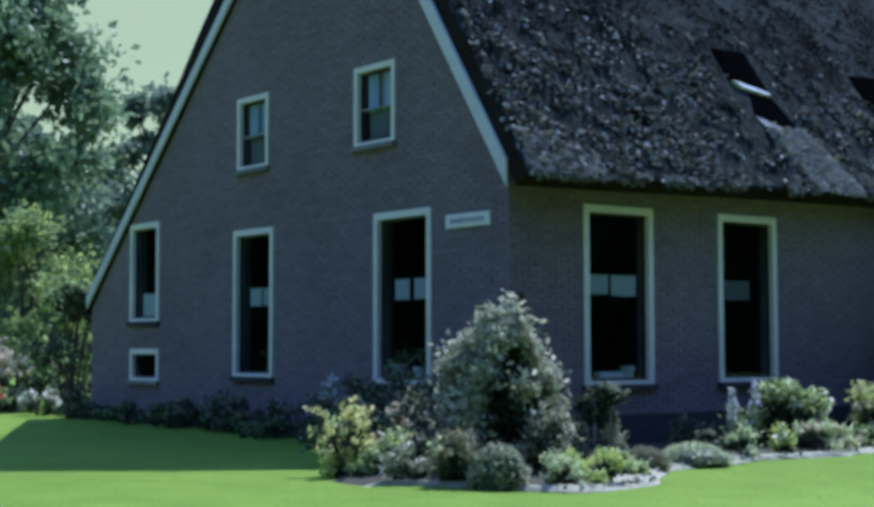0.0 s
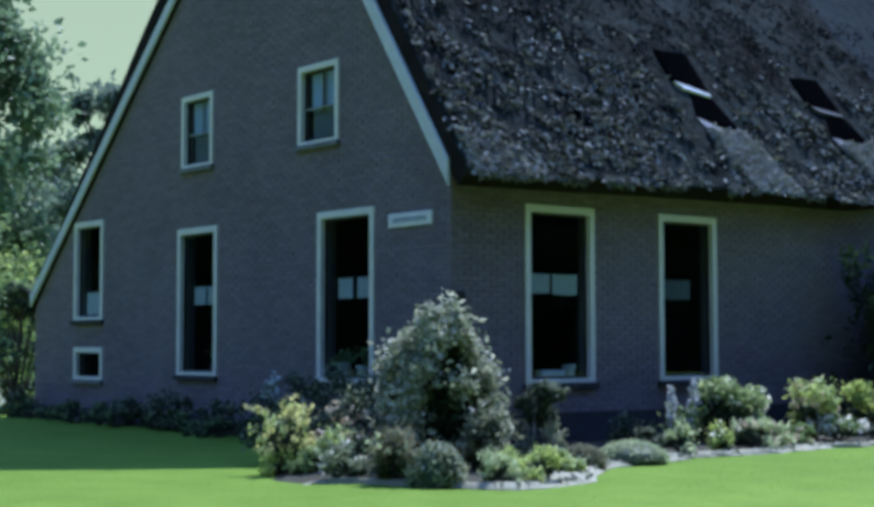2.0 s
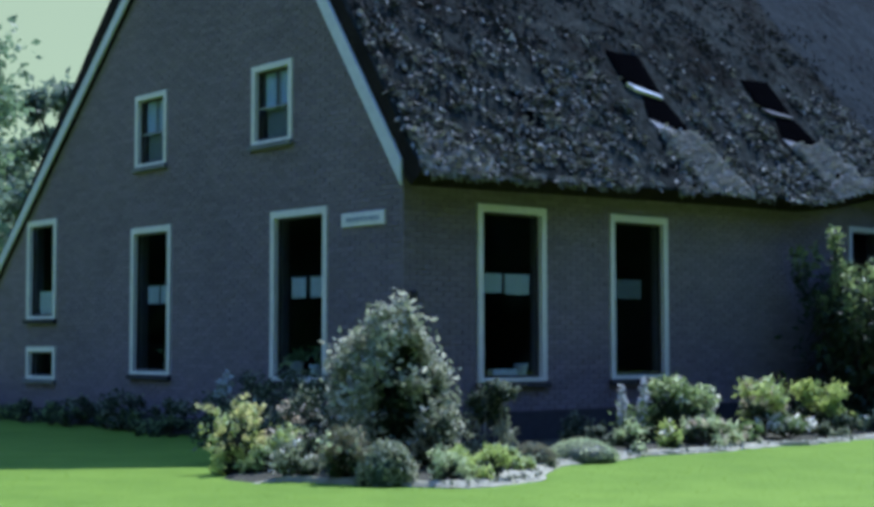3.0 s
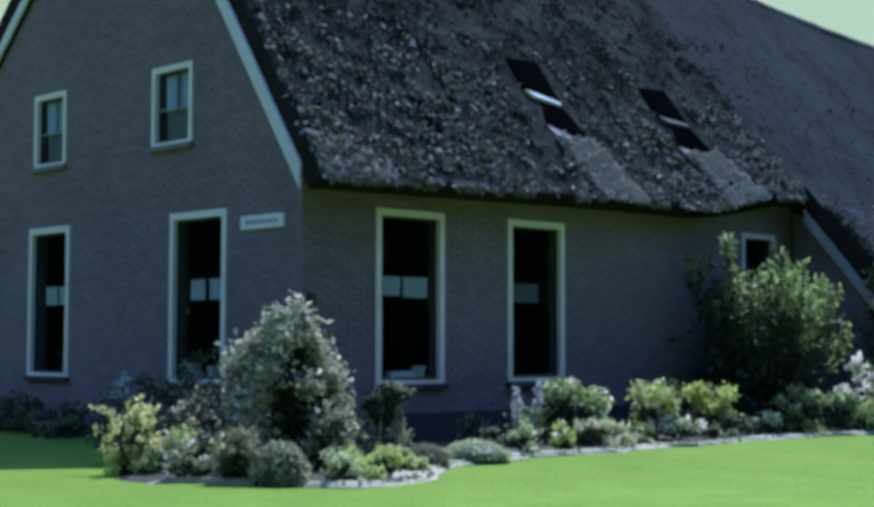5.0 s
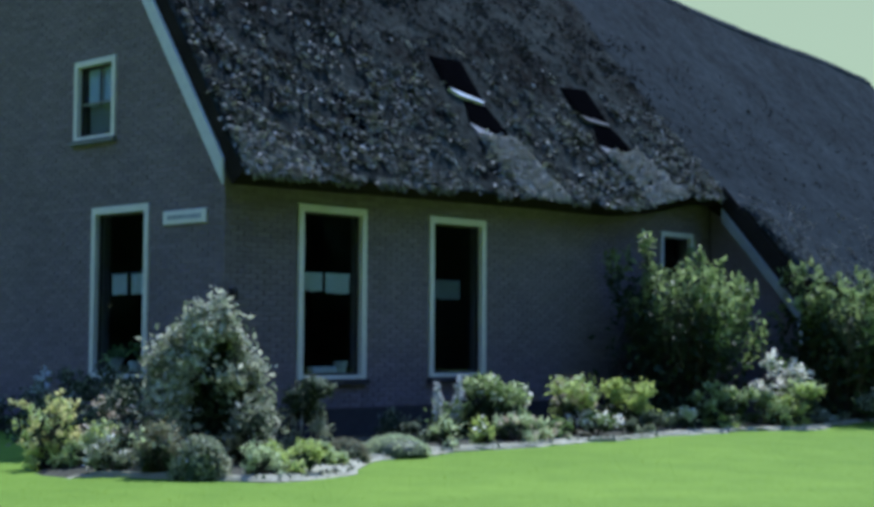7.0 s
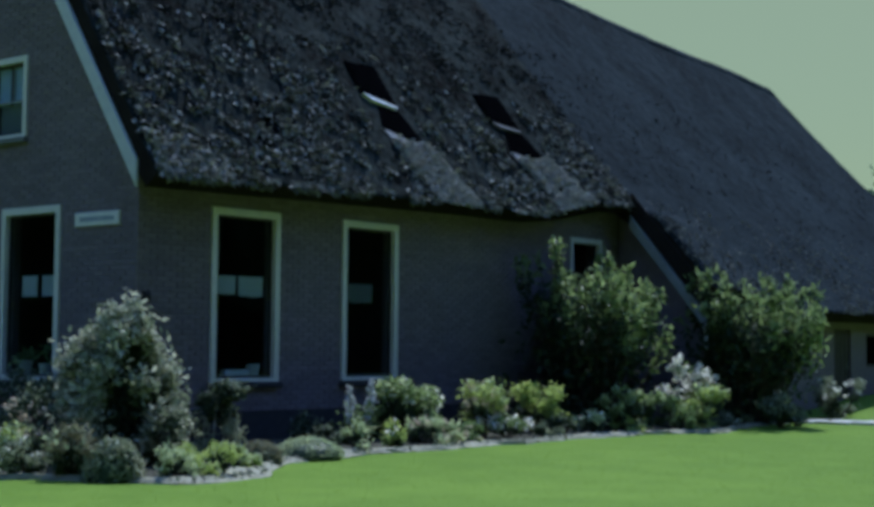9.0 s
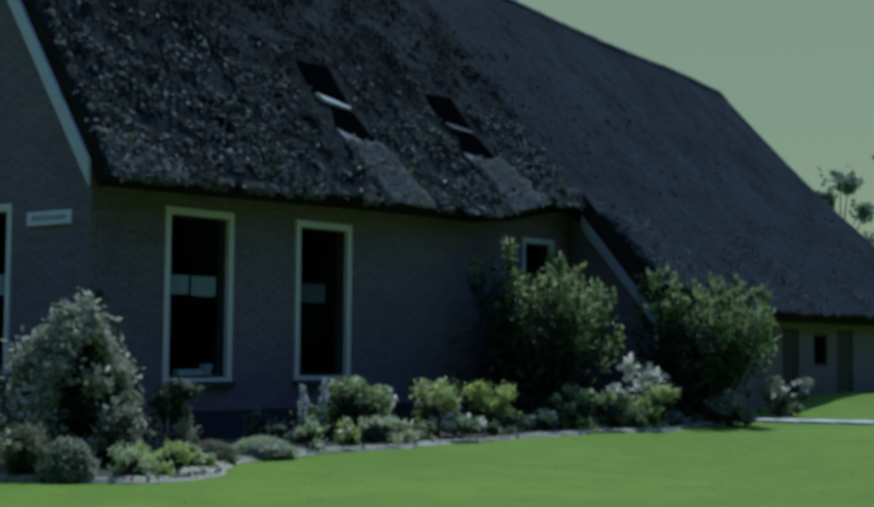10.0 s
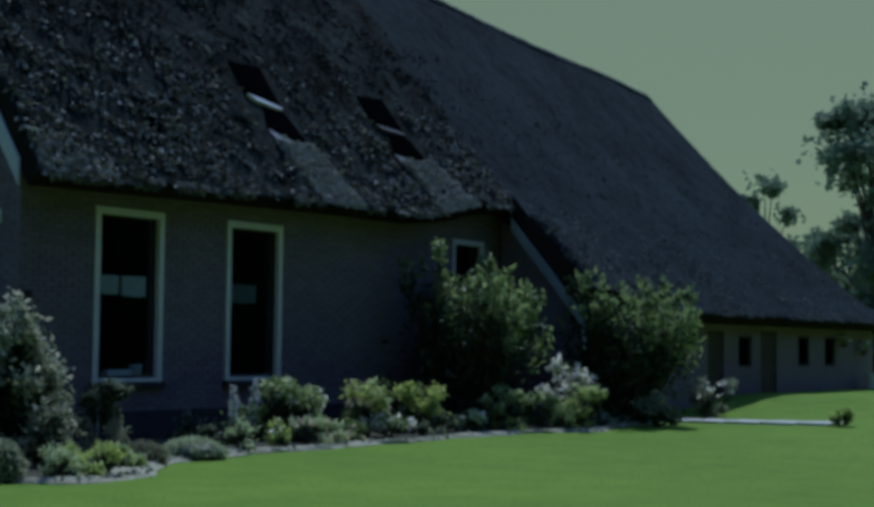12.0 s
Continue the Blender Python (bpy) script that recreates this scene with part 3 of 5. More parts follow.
house = thing("farmhouse", (0, 0, 0), "brown brick farmhouse with a steep weathered thatched roof and white trim", "house")


def ridge_z(y):
    return 10.1 - 0.061 * y - 0.10 * smooth(22.5, 25.4, y) - 0.10 * math.sin(math.pi * min(1.0, max(0.0, (y - 14) / 10.5)))


def eave_z(y):
    return 3.40 + 0.10 * min(1.0, max(0.0, y) / 6) + 0.34 * smooth(8.6, 11.0, y)


GABLE_HOLES = [(-10.56, -9.43, 1.73, 3.47), (-10.54, -9.42, 0.69, 1.26), (-6.83, -5.60, 0.82, 3.13), (-2.91, -1.58, 0.79, 3.13), (-6.73, -5.76, 4.08, 5.23), (-3.40, -2.40, 4.10, 5.23)]
SIDE_HOLES = [(1.23, 2.49, 0.79, 3.12), (3.735, 4.965, 0.79, 3.12), (9.5, 10.5, 1.95, 3.23)]


def gable_top(x):
    return min(3.40 - 1.46 * x, 2.06 + 0.89 * (x + 12.2))


apex_x = (3.40 - 2.06 - 0.89 * 12.2) / (0.89 + 1.46)
WALL = 0.3
gable_wall = part("wall", slab_wall([-12.2, apex_x, -0.014], -0.1, gable_top, GABLE_HOLES, lambda a, b: (a, 0.012, b), (0, WALL, 0)), M_MORTAR, house, "gable wall of brown brick with thin pale joints")


def side_top(y):
    return 3.42 + 0.36 * smooth(8.4, 11.0, y)


side_wall = part("wall", slab_wall([0.013, 8.4, 9.0, 10.0, 11.05], -0.1, side_top, SIDE_HOLES, lambda a, b: (-0.012, a, b), (-WALL, 0, 0)), M_MORTAR, house, "shaded side wall of dark brown brick")
return_wall = part("wall", slab_wall([0.0, 0.25, 1.72], -0.1, lambda a: min(3.75, 3.75 - 1.19 * (a - 0.25)), [], lambda a, b: (a, 11.07, b), (0, WALL, 0)), M_BRICK, house, "short brick wall where the barn widens")
BARN_HOLES = [(16.35, 17.15, 0.3, 1.72), (17.9, 18.6, 0.95, 1.65), (19.1, 20.0, 0.3, 1.74), (21.3, 22.0, 0.95, 1.68), (23.0, 23.7, 0.95, 1.68)]
barn_wall = part("wall", slab_wall([11.4, 26.2], -0.1, lambda a: 2.25, BARN_HOLES, lambda a, b: (1.72, a, b), (-WALL, 0, 0)), M_BRICK, house, "low dark brick barn wall under the eave")
part("wall", boxes((-12.2, -11.9, 0.35, 26.2, -0.1, 2.2)), M_BRICK, house, "low side wall of brick")
part("wall", boxes((-12.2, 1.7, 26.2, 26.5, -0.1, 2.3)), M_BRICK, house, "rear wall of brick")
# inside: floors, ceiling and room walls behind the panes, the rooms' darkness put into near-black colour
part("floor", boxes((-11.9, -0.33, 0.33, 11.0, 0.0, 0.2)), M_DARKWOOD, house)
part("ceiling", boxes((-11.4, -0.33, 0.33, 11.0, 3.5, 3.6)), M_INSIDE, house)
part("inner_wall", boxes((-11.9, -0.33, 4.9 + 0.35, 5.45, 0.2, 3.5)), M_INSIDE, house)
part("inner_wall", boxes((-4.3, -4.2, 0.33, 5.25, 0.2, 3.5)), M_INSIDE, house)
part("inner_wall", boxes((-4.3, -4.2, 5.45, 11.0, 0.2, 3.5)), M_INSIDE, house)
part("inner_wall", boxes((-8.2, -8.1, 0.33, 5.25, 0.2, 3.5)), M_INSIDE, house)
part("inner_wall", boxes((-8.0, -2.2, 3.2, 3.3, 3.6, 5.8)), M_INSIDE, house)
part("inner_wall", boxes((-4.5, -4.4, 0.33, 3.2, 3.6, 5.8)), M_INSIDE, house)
# Unseen ceiling added to keep stray light out of the attic rooms.
part("attic_light_block", boxes((-7.7, -1.9, 0.31, 3.35, 5.8, 5.9)), M_INSIDE, house)
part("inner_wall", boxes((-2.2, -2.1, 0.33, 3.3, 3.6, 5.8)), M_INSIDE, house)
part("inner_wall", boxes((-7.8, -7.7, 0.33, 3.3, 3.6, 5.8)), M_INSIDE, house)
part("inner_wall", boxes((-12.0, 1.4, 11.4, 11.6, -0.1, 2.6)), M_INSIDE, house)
# tarred foot of the walls
part("plinth", boxes((-12.2, 0.0, -0.014, 0.0, -0.1, 0.20)), M_PLINTH, house, "dark tarred plinth")
part("plinth", boxes((0.0, 0.02, 0.0, 11.05, -0.1, 0.40)), M_PLINTH, house, "dark tarred plinth")


def brick_mesh(length, high, deep, axis):
    """One brick with chamfered outer edges; origin at its lower outer corner."""
    c = 0.006
    outer = [(c, 0, c), (length - c, 0, c), (length - c, 0, high - c), (c, 0, high - c)]
    inner = [(0, c, 0), (length, c, 0), (length, c, high), (0, c, high)]
    back = [(0, deep, 0), (length, deep, 0), (length, deep, high), (0, deep, high)]
    vs = outer + inner + back
    faces = [(0, 1, 2, 3)] + [(a + i, a + (i + 1) % 4, b + (i + 1) % 4, b + i) for a, b in ((4, 0), (8, 4)) for i in range(4)]
    return [(x, y, z) for x, y, z in vs] if axis == "x" else [(-y, x, z) for x, y, z in vs], faces


def courses(span0, span1, z0, z1, holes, top):
    """Runs of whole and cut bricks, course by course: start, length, height."""
    out = []
    pitch, joint, long = 0.0675, 0.010, 0.22
    n = int((z1 - z0) / pitch)
    for c in range(n):
        z = z0 + c * pitch
        a = span0 - (0.115 if c % 2 else 0.0)
        while a < span1:
            s, e = max(a, span0), min(a + long - joint, span1)
            cuts = [(s, e)]
            for h0, h1, b0, b1 in holes:
                if z + pitch - joint > b0 and z < b1:
                    cuts = [q for s0, e0 in cuts for q in ((s0, min(e0, h0)), (max(s0, h1), e0)) if q[1] - q[0] > 0.03]
            for s0, e0 in cuts:
                if e0 - s0 > 0.03 and z + pitch < min(top(s0), top(e0)):
                    out.append((s0, e0 - s0, z, pitch - joint))
            a += long
    return out


def build_bricks(wall, runs, axis, near, place):
    """Bricks a little proud of the joints: the nearest ones single, the rest in one mesh."""
    rng = random.Random(11)
    near_runs = sorted(runs, key=near)[:300]
    chosen = set(near_runs)
    shared = {}
    verts, faces = [], []
    for run in runs:
        s, length, z, high = run
        p = place(s, z, rng.uniform(-0.0025, 0.0025))
        if run in chosen:
            key = round(length, 2)
            if key not in shared:
                vs, fs = brick_mesh(key, high, 0.02, axis)
                me = bpy.data.meshes.new("brick")
                me.from_pydata(vs, [], fs)
                me.materials.append(M_BRICK_ONE)
                shared[key] = me
            ob = new("brick", shared[key])
            ob.location, ob.parent = p, wall
        else:
            vs, fs = brick_mesh(length, high, 0.02, axis)
            k = len(verts)
            verts += [(x + p[0], y + p[1], w + p[2]) for x, y, w in vs]
            faces += [tuple(i + k for i in f) for f in fs]
    me = bpy.data.meshes.new("brickwork")
    me.from_pydata(verts, [], faces)
    me.materials.append(M_BRICK)
    ob = new("brickwork", me)
    ob.parent = wall
    tagged(ob, "courses of brown brick", kind="stuff")


def object_random(mat):
    """The same material, varied object by object instead of island by island."""
    m = mat.copy()
    n, l = m.node_tree.nodes, m.node_tree.links
    geo = [x for x in n if x.type == "NEW_GEOMETRY"][0]
    info = n.new("ShaderNodeObjectInfo")
    for link in list(geo.outputs["Random Per Island"].links):
        l.new(info.outputs["Random"], link.to_socket)
    co = [x for x in n if x.type == "TEX_COORD"][0]
    for link in list(co.outputs["Object"].links):
        l.new(geo.outputs["Position"], link.to_socket)
    return m


M_BRICK_ONE = object_random(M_BRICK)


# ---- windows ----
def window(a0, a1, b0, b1, side, jamb=0.098, kind="tall"):
    """A painted casing in a wall opening with sash, pane and sill. side: the gable (x along) or the side wall (y along)."""
    def put(u0, u1, d0, d1, v0, v1):
        return (u0, u1, d0, d1, v0, v1) if side == "gable" else (-d1, -d0, u0, u1, v0, v1)
    g = 0.003
    o0, o1, q0, q1 = a0 + g, a1 - g, b0 + g, b1 - g
    # casing: face slightly proud of the brick, running into the opening
    def ring(u0, u1, v0, v1, h0, h1, k0, k1, d0, d1):
        where = (lambda a, b: (a, d0, b)) if side == "gable" else (lambda a, b: (-d0, a, b))
        return frame_ring((u0, u1, v0, v1), (h0, h1, k0, k1), where, (0, d1 - d0, 0) if side == "gable" else (d0 - d1, 0, 0))
    bm = ring(o0, o1, q0, q1, o0 + jamb, o1 - jamb, q0 + jamb * 0.55, q1 - jamb, -0.022, 0.10)
    w = part("window", bm, M_PAINT, house, {"tall": "tall narrow window in a cream-painted frame", "attic": "small attic window in a white-painted frame", "cellar": "small square cellar window in a white frame", "small": "small window under the thatch, half hidden by a shrub"}[kind])
    i0, i1, j0, j1 = o0 + jamb, o1 - jamb, q0 + jamb * 0.55, q1 - jamb
    s = 0.035 if kind != "cellar" else 0.03
    part("sash", ring(i0, i1, j0, j1, i0 + s, i1 - s, j0 + s, j1 - s, 0.045, 0.085), M_DARKWOOD, w, "dark sash")
    pane = part("pane", boxes(put(i0 + s, i1 - s, 0.062, 0.066, j0 + s, j1 - s)), M_GLASS, w)
    pane.visible_shadow = False
    if kind == "attic":
        zc = j0 + (j1 - j0) * 0.47
        part("transom", boxes(put(i0 + s, i1 - s, 0.04, 0.09, zc - 0.013, zc + 0.013), bevel=0.004), M_GREYBOARD, w)
        yc = i0 + (i1 - i0) * 0.62
        part("glazing_bar", boxes(put(yc - 0.008, yc + 0.008, 0.045, 0.082, zc + 0.013, j1 - s), bevel=0.003), M_GREYBOARD, w)
    part("sill", boxes(put(a0 - 0.03, a1 + 0.03, -0.07, 0.0, b0 - 0.075, b0 - 0.002), bevel=0.01), M_PLINTH if kind == "tall" else M_LEAD, w, "dark sloping sill")
    return w


window(*GABLE_HOLES[0], "gable", jamb=0.10, kind="tall")
window(*GABLE_HOLES[1], "gable", jamb=0.095, kind="cellar")
window(*GABLE_HOLES[2], "gable")
window(*GABLE_HOLES[3], "gable")
window(*GABLE_HOLES[4], "gable", jamb=0.085, kind="attic")
window(*GABLE_HOLES[5], "gable", jamb=0.085, kind="attic")
window(*SIDE_HOLES[0], "side")
window(*SIDE_HOLES[1], "side")
window(*SIDE_HOLES[2], "side", jamb=0.09, kind="small")
for y0, y1, z0, z1 in BARN_HOLES:
    if z0 < 0.5:
        d = part("door", boxes((1.60, 1.66, y0 + 0.01, y1 - 0.01, z0, z1 - 0.01), *[(1.66, 1.675, y0 + 0.02 + k * (y1 - y0 - 0.04) / 4, y0 + (k + 1) * (y1 - y0 - 0.04) / 4, z0 + 0.02, z1 - 0.03) for k in range(4)], bevel=0.003), M_DARKWOOD, house, "dark plank barn door, closed")
        part("handle", boxes((1.675, 1.70, y1 - 0.14, y1 - 0.11, z0 + 0.6, z0 + 0.75), bevel=0.004), M_LEAD, d)
    else:
        w = part("window", frame_ring((y0 + 0.005, y1 - 0.005, z0 + 0.005, z1 - 0.005), (y0 + 0.06, y1 - 0.06, z0 + 0.06, z1 - 0.06), lambda a, b: (1.70, a, b), (-0.07, 0, 0)), M_DARKWOOD, house, "dark-framed barn window")
        # Opaque near-black instead of clear glass, so no bright reflection shows.
        part("pane", boxes((1.655, 1.659, y0 + 0.06, y1 - 0.06, z0 + 0.06, z1 - 0.06)), M_DARKGLASS, w, "opaque near-black pane without reflections")


def curtain(at, width, drop, side, mat, label, folds=9):
    """A short gathered curtain hanging from a rail."""
    bm = bmesh.new()
    cols = 6 * folds
    rows = [[bm.verts.new((width * i / cols, 0.018 * math.sin(i / cols * folds * math.tau), -drop * j / 4 + (0.012 * math.sin(i * 0.9) if j == 4 else 0))) for i in range(cols + 1)] for j in range(5)]
    for j in range(4):
        for i in range(cols):
            bm.faces.new((rows[j][i], rows[j + 1][i], rows[j + 1][i + 1], rows[j][i + 1]))
    r = bmesh.ops.extrude_face_region(bm, geom=list(bm.faces))
    bmesh.ops.translate(bm, vec=(0, 0.004, 0), verts=[v for v in r["geom"] if isinstance(v, bmesh.types.BMVert)])
    bmesh.ops.recalc_face_normals(bm, faces=bm.faces)
    ob = thing("curtain", at, label, "curtain", "window curtains")
    ob.rotation_euler = (0, 0, 0 if side == "gable" else math.pi / 2)
    part("cloth", bm, mat, ob)
    bm = bmesh.new()
    tube(bm, (-0.02, 0, 0.01), (width + 0.02, 0, 0.01), 0.008, 0.008, 8)
    part("rail", bm, M_DARKWOOD, ob)
    return ob


def pot(at, r, h, mat, label, plant=0):
    ob = thing("flower_pot", at, label, "flower pot", "pots on the window sills")
    bm = bmesh.new()
    tube(bm, (0, 0, 0), (0, 0, h * 0.8), r * 0.75, r, 12)
    tube(bm, (0, 0, h * 0.78), (0, 0, h), r * 1.1, r * 1.12, 12)
    part("pot", bm, mat, ob)
    if plant:
        rng = np.random.default_rng(plant)
        pts, _ = crown_points(rng, 90, 7, 0.4, 0.42, h, "dome", 0.2)
        part("foliage", leaves("foliage", pts, 0.09, L_GREEN, rng, 0.4), L_GREEN, ob)
    return ob


for x0, x1, b0, b1 in (GABLE_HOLES[2], GABLE_HOLES[3]):
    mid = (x0 + x1) / 2
    curtain((x0 + 0.34, 0.115, 2.20), 0.34, 0.27, "gable", M_CURTAIN, "short white net curtain halfway up the window")
    curtain((mid + 0.12, 0.115, 2.20), 0.30, 0.27, "gable", M_CURTAIN, "short white net curtain halfway up the window")
    part("inner_sill", boxes((x0 + 0.02, x1 - 0.02, 0.11, 0.36, b0 - 0.04, b0 + 0.03), bevel=0.005), M_DARKWOOD, house)
for y0, y1, b0, b1 in SIDE_HOLES[:2]:
    if y0 < 2:
        curtain((-0.115, y0 + 0.12, 2.22), 0.42, 0.25, "side", M_CURTAIN, "short white net curtain halfway up the window")
        curtain((-0.115, y0 + 0.60, 2.22), 0.44, 0.27, "side", M_CURTAIN, "short white net curtain halfway up the window")
    else:
        curtain((-0.14, y0 + 0.20, 2.20), 0.60, 0.27, "side", M_GREYNET, "dull net curtain halfway up the window", 12)
    part("inner_sill", boxes((-0.36, -0.11, y0 + 0.02, y1 - 0.02, b0 - 0.04, b0 + 0.03), bevel=0.005), M_DARKWOOD, house)
curtain((-10.28, 0.115, 2.22), 0.55, 0.40, "gable", M_CURTAIN, "white half curtain low in the narrow window")
for x0, x1, b0, b1 in GABLE_HOLES[4:]:
    curtain((x0 + 0.20, 0.105, b1 - 0.12), 0.26, 0.52, "gable", M_BLUECURTAIN, "pale blue curtain in the attic window", 5)
    curtain((x0 + 0.52, 0.105, b1 - 0.12), 0.30, 0.52, "gable", M_BLUECURTAIN, "pale blue curtain in the attic window", 5)
    curtain((x0 + 0.22, 0.12, b0 + 0.50), 0.60, 0.40, "gable", M_GREYNET, "grey net curtain in the lower attic sash", 8)
pot((-2.62, 0.22, 0.82), 0.10, 0.24, M_POT, "small white pot with an arching plant on the window sill", 7)
pot((-2.14, 0.22, 0.82), 0.09, 0.20, M_POT, "white pot with a green plant on the sill", 5)
pot((-6.05, 0.24, 0.85), 0.09, 0.15, M_BARK, "dark pot with a leafy plant on the sill", 6)
pot((-0.22, 2.22, 0.82), 0.09, 0.21, M_POT, "small white pot on the side window sill")
tray = thing("planter_box", (-0.22, 1.88, 0.82), "long low pale planter on the window sill", "planter", "")
part("box", boxes((-0.06, 0.06, -0.22, 0.22, 0, 0.14), bevel=0.01), M_POT, tray)

# A small dark spot of unknown use, given the shape of an iron fitting.
fitting = thing("wall_fitting", (0.0, 0.12, 1.90), "small dark iron fitting on the side wall by the corner", "lamp")
part("bracket", boxes((0.004, 0.02, -0.03, 0.03, -0.06, 0.06), (0.02, 0.09, -0.006, 0.006, 0.04, 0.052), bevel=0.003), M_DARKWOOD, fitting)
bm = bmesh.new()
tube(bm, (0.09, 0, 0.02), (0.09, 0, -0.09), 0.035, 0.026, 8)
tube(bm, (0.09, 0, 0.07), (0.09, 0, 0.02), 0.010, 0.04, 8)
part("hood", bm, M_DARKWOOD, fitting)

# ---- name board on the gable ----
board = thing("name_board", (-0.80, 0, 2.9), "white painted name board with worn grey lettering", "sign")
part("panel", boxes((-0.455, 0.455, -0.03, 0.008, -0.09, 0.09), bevel=0.008), M_POT, board)
rng_sign = random.Random(3)
x = -0.34
while x < 0.33:
    wl_ = rng_sign.uniform(0.04, 0.075)
    part("letter_bar", boxes((x, x + wl_, -0.034, -0.0305, -0.03, 0.03)), M_LETTER, board)
    x += wl_ + 0.018

# ---- bargeboards ----
def bargeboard(p, q, high, y0, y1, mat, label):
    """A board along a sloping roof edge, from p to q (x, z of its lower edge)."""
    bm = bmesh.new()
    vs = [bm.verts.new((x, y, z)) for y in (y0, y1) for x, z in (p, q, (q[0], q[1] + high), (p[0], p[1] + high))]
    for f in ((0, 1, 2, 3), (7, 6, 5, 4), (0, 4, 5, 1), (1, 5, 6, 2), (2, 6, 7, 3), (3, 7, 4, 0)):
        bm.faces.new([vs[i] for i in f])
    bmesh.ops.recalc_face_normals(bm, faces=bm.faces)
    bmesh.ops.bevel(bm, geom=list(bm.edges), offset=0.008, segments=1, affect="EDGES")
    return part("bargeboard", bm, mat, house, label)


bargeboard((0.06, 3.25), (apex_x, 3.25 + 1.47 * (0.06 - apex_x)), 0.34, -0.10, -0.055, M_BOARD, "white-painted sloping bargeboard")
bargeboard((-12.25, 2.00), (apex_x, 2.00 + 0.89 * (apex_x + 12.25)), 0.23, -0.10, -0.055, M_BOARD, "white-painted sloping bargeboard")
# Greyer than the gable boards: this board's shade is put into its colour.
bargeboard((1.98, 1.60), (0.40, 3.44), 0.25, 10.79, 10.835, M_GREYBOARD, "short bargeboard at the barn step, coloured grey for its shade")

bargeboard((2.02, 1.84), (0.40, 3.68), 0.42, 10.835, 10.875, M_THATCH_END, "dark cut thatch above the short bargeboard")
# Unseen wall added behind the barn windows so that they look dark.
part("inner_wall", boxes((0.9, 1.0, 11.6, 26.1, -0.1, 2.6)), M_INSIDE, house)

bm = bmesh.new()
tube(bm, (1.93, 10.80, 1.66), (1.96, 10.80, 1.30), 0.035, 0.03, 10)
part("downpipe", bm, M_ZINC, house, "short pale pipe hanging from the bargeboard's end")


# ---- thatch ----
def calm(y, u):
    """Less uneven thatch where the roof windows and their aprons lie."""
    w = (1 - u) * 8.3
    return 0.12 if 1.0 < w < 3.2 and (4.9 < y < 6.05 or 8.15 < y < 9.3) else 1.0


def rough_sheet(name, grid_u, grid_y, surface, down, mat, label, rough=0.03, scale=5.0, seed=0.0, calmer=None):
    """A thick thatch slope: an uneven top sheet over an even underside, closed at its edges."""
    bm = bmesh.new()
    tops, unders = [], []
    for j in range(grid_y + 1):
        top, under = [], []
        for i in range(grid_u + 1):
            u, v = i / grid_u, j / grid_y
            x, y, z = surface(u, v)
            h = rough * (noise.noise((x * scale, y * scale, z * scale + seed)) + 0.6 * noise.noise((x * scale * 2.7, y * scale * 2.7, z * scale * 2.7 + seed)) + 1.2 * noise.noise((x * 0.8, y * 0.8, z * 0.8 + seed)))
            edge = 0.5 if i == grid_u else 1.0
            if calmer:
                edge *= calmer(y, u)
            top.append(bm.verts.new((x - down[0] * h / 0.28 * edge, y, z - down[2] * h / 0.28 * edge)))
            under.append(bm.verts.new((x + down[0], y, z + down[2])) if i % 4 == 0 or i == grid_u else None)
        tops.append(top)
        unders.append(under)
    for j in range(grid_y):
        for i in range(grid_u):
            bm.faces.new((tops[j][i], tops[j][i + 1], tops[j + 1][i + 1], tops[j + 1][i])).smooth = True
    keep = [i for i in range(grid_u + 1) if unders[0][i]]
    rim = []
    for a, b in zip(keep, keep[1:]):
        for j in range(grid_y):
            rim.append(bm.faces.new((unders[j][b], unders[j][a], unders[j + 1][a], unders[j + 1][b])))
        for j in (0, grid_y):
            rim.append(bm.faces.new([unders[j][b], unders[j][a]] + tops[j][a:b + 1]))
    for i in (0, grid_u):
        for j in range(grid_y):
            rim.append(bm.faces.new((tops[j][i], unders[j][i], unders[j + 1][i], tops[j + 1][i])))
    for f in rim:
        f.material_index = 1
    bmesh.ops.recalc_face_normals(bm, faces=bm.faces)
    ob = part(name, bm, mat, house, label)
    ob.data.materials.append(M_THATCH_END)
    return ob


def front_slope(u, v):
    y = -0.055 + (BARN_Y + 0.15 + 0.055) * v
    z = ridge_z(y) * (1 - u) + eave_z(y) * u
    z += 0.16 * math.exp(-((y + 0.05) / 0.5) ** 2) * (1 - u) ** 0.5 * smooth(1.0, 0.85, u)
    x = RX + (EAVE_X - RX) * u
    w = (x - RX) / (BARN_EAVE[0] - RX)
    barn = ridge_z(y) * (1 - w) + BARN_EAVE[1] * w - 0.28 * 4 * w * (1 - w)
    k = smooth(7.5, 11.0, y)
    return x, y, z + (barn + 0.012 - z) * k - 0.09 * smooth(BARN_Y - 0.02, BARN_Y + 0.15, y) * smooth(0.97, 0.9, u)


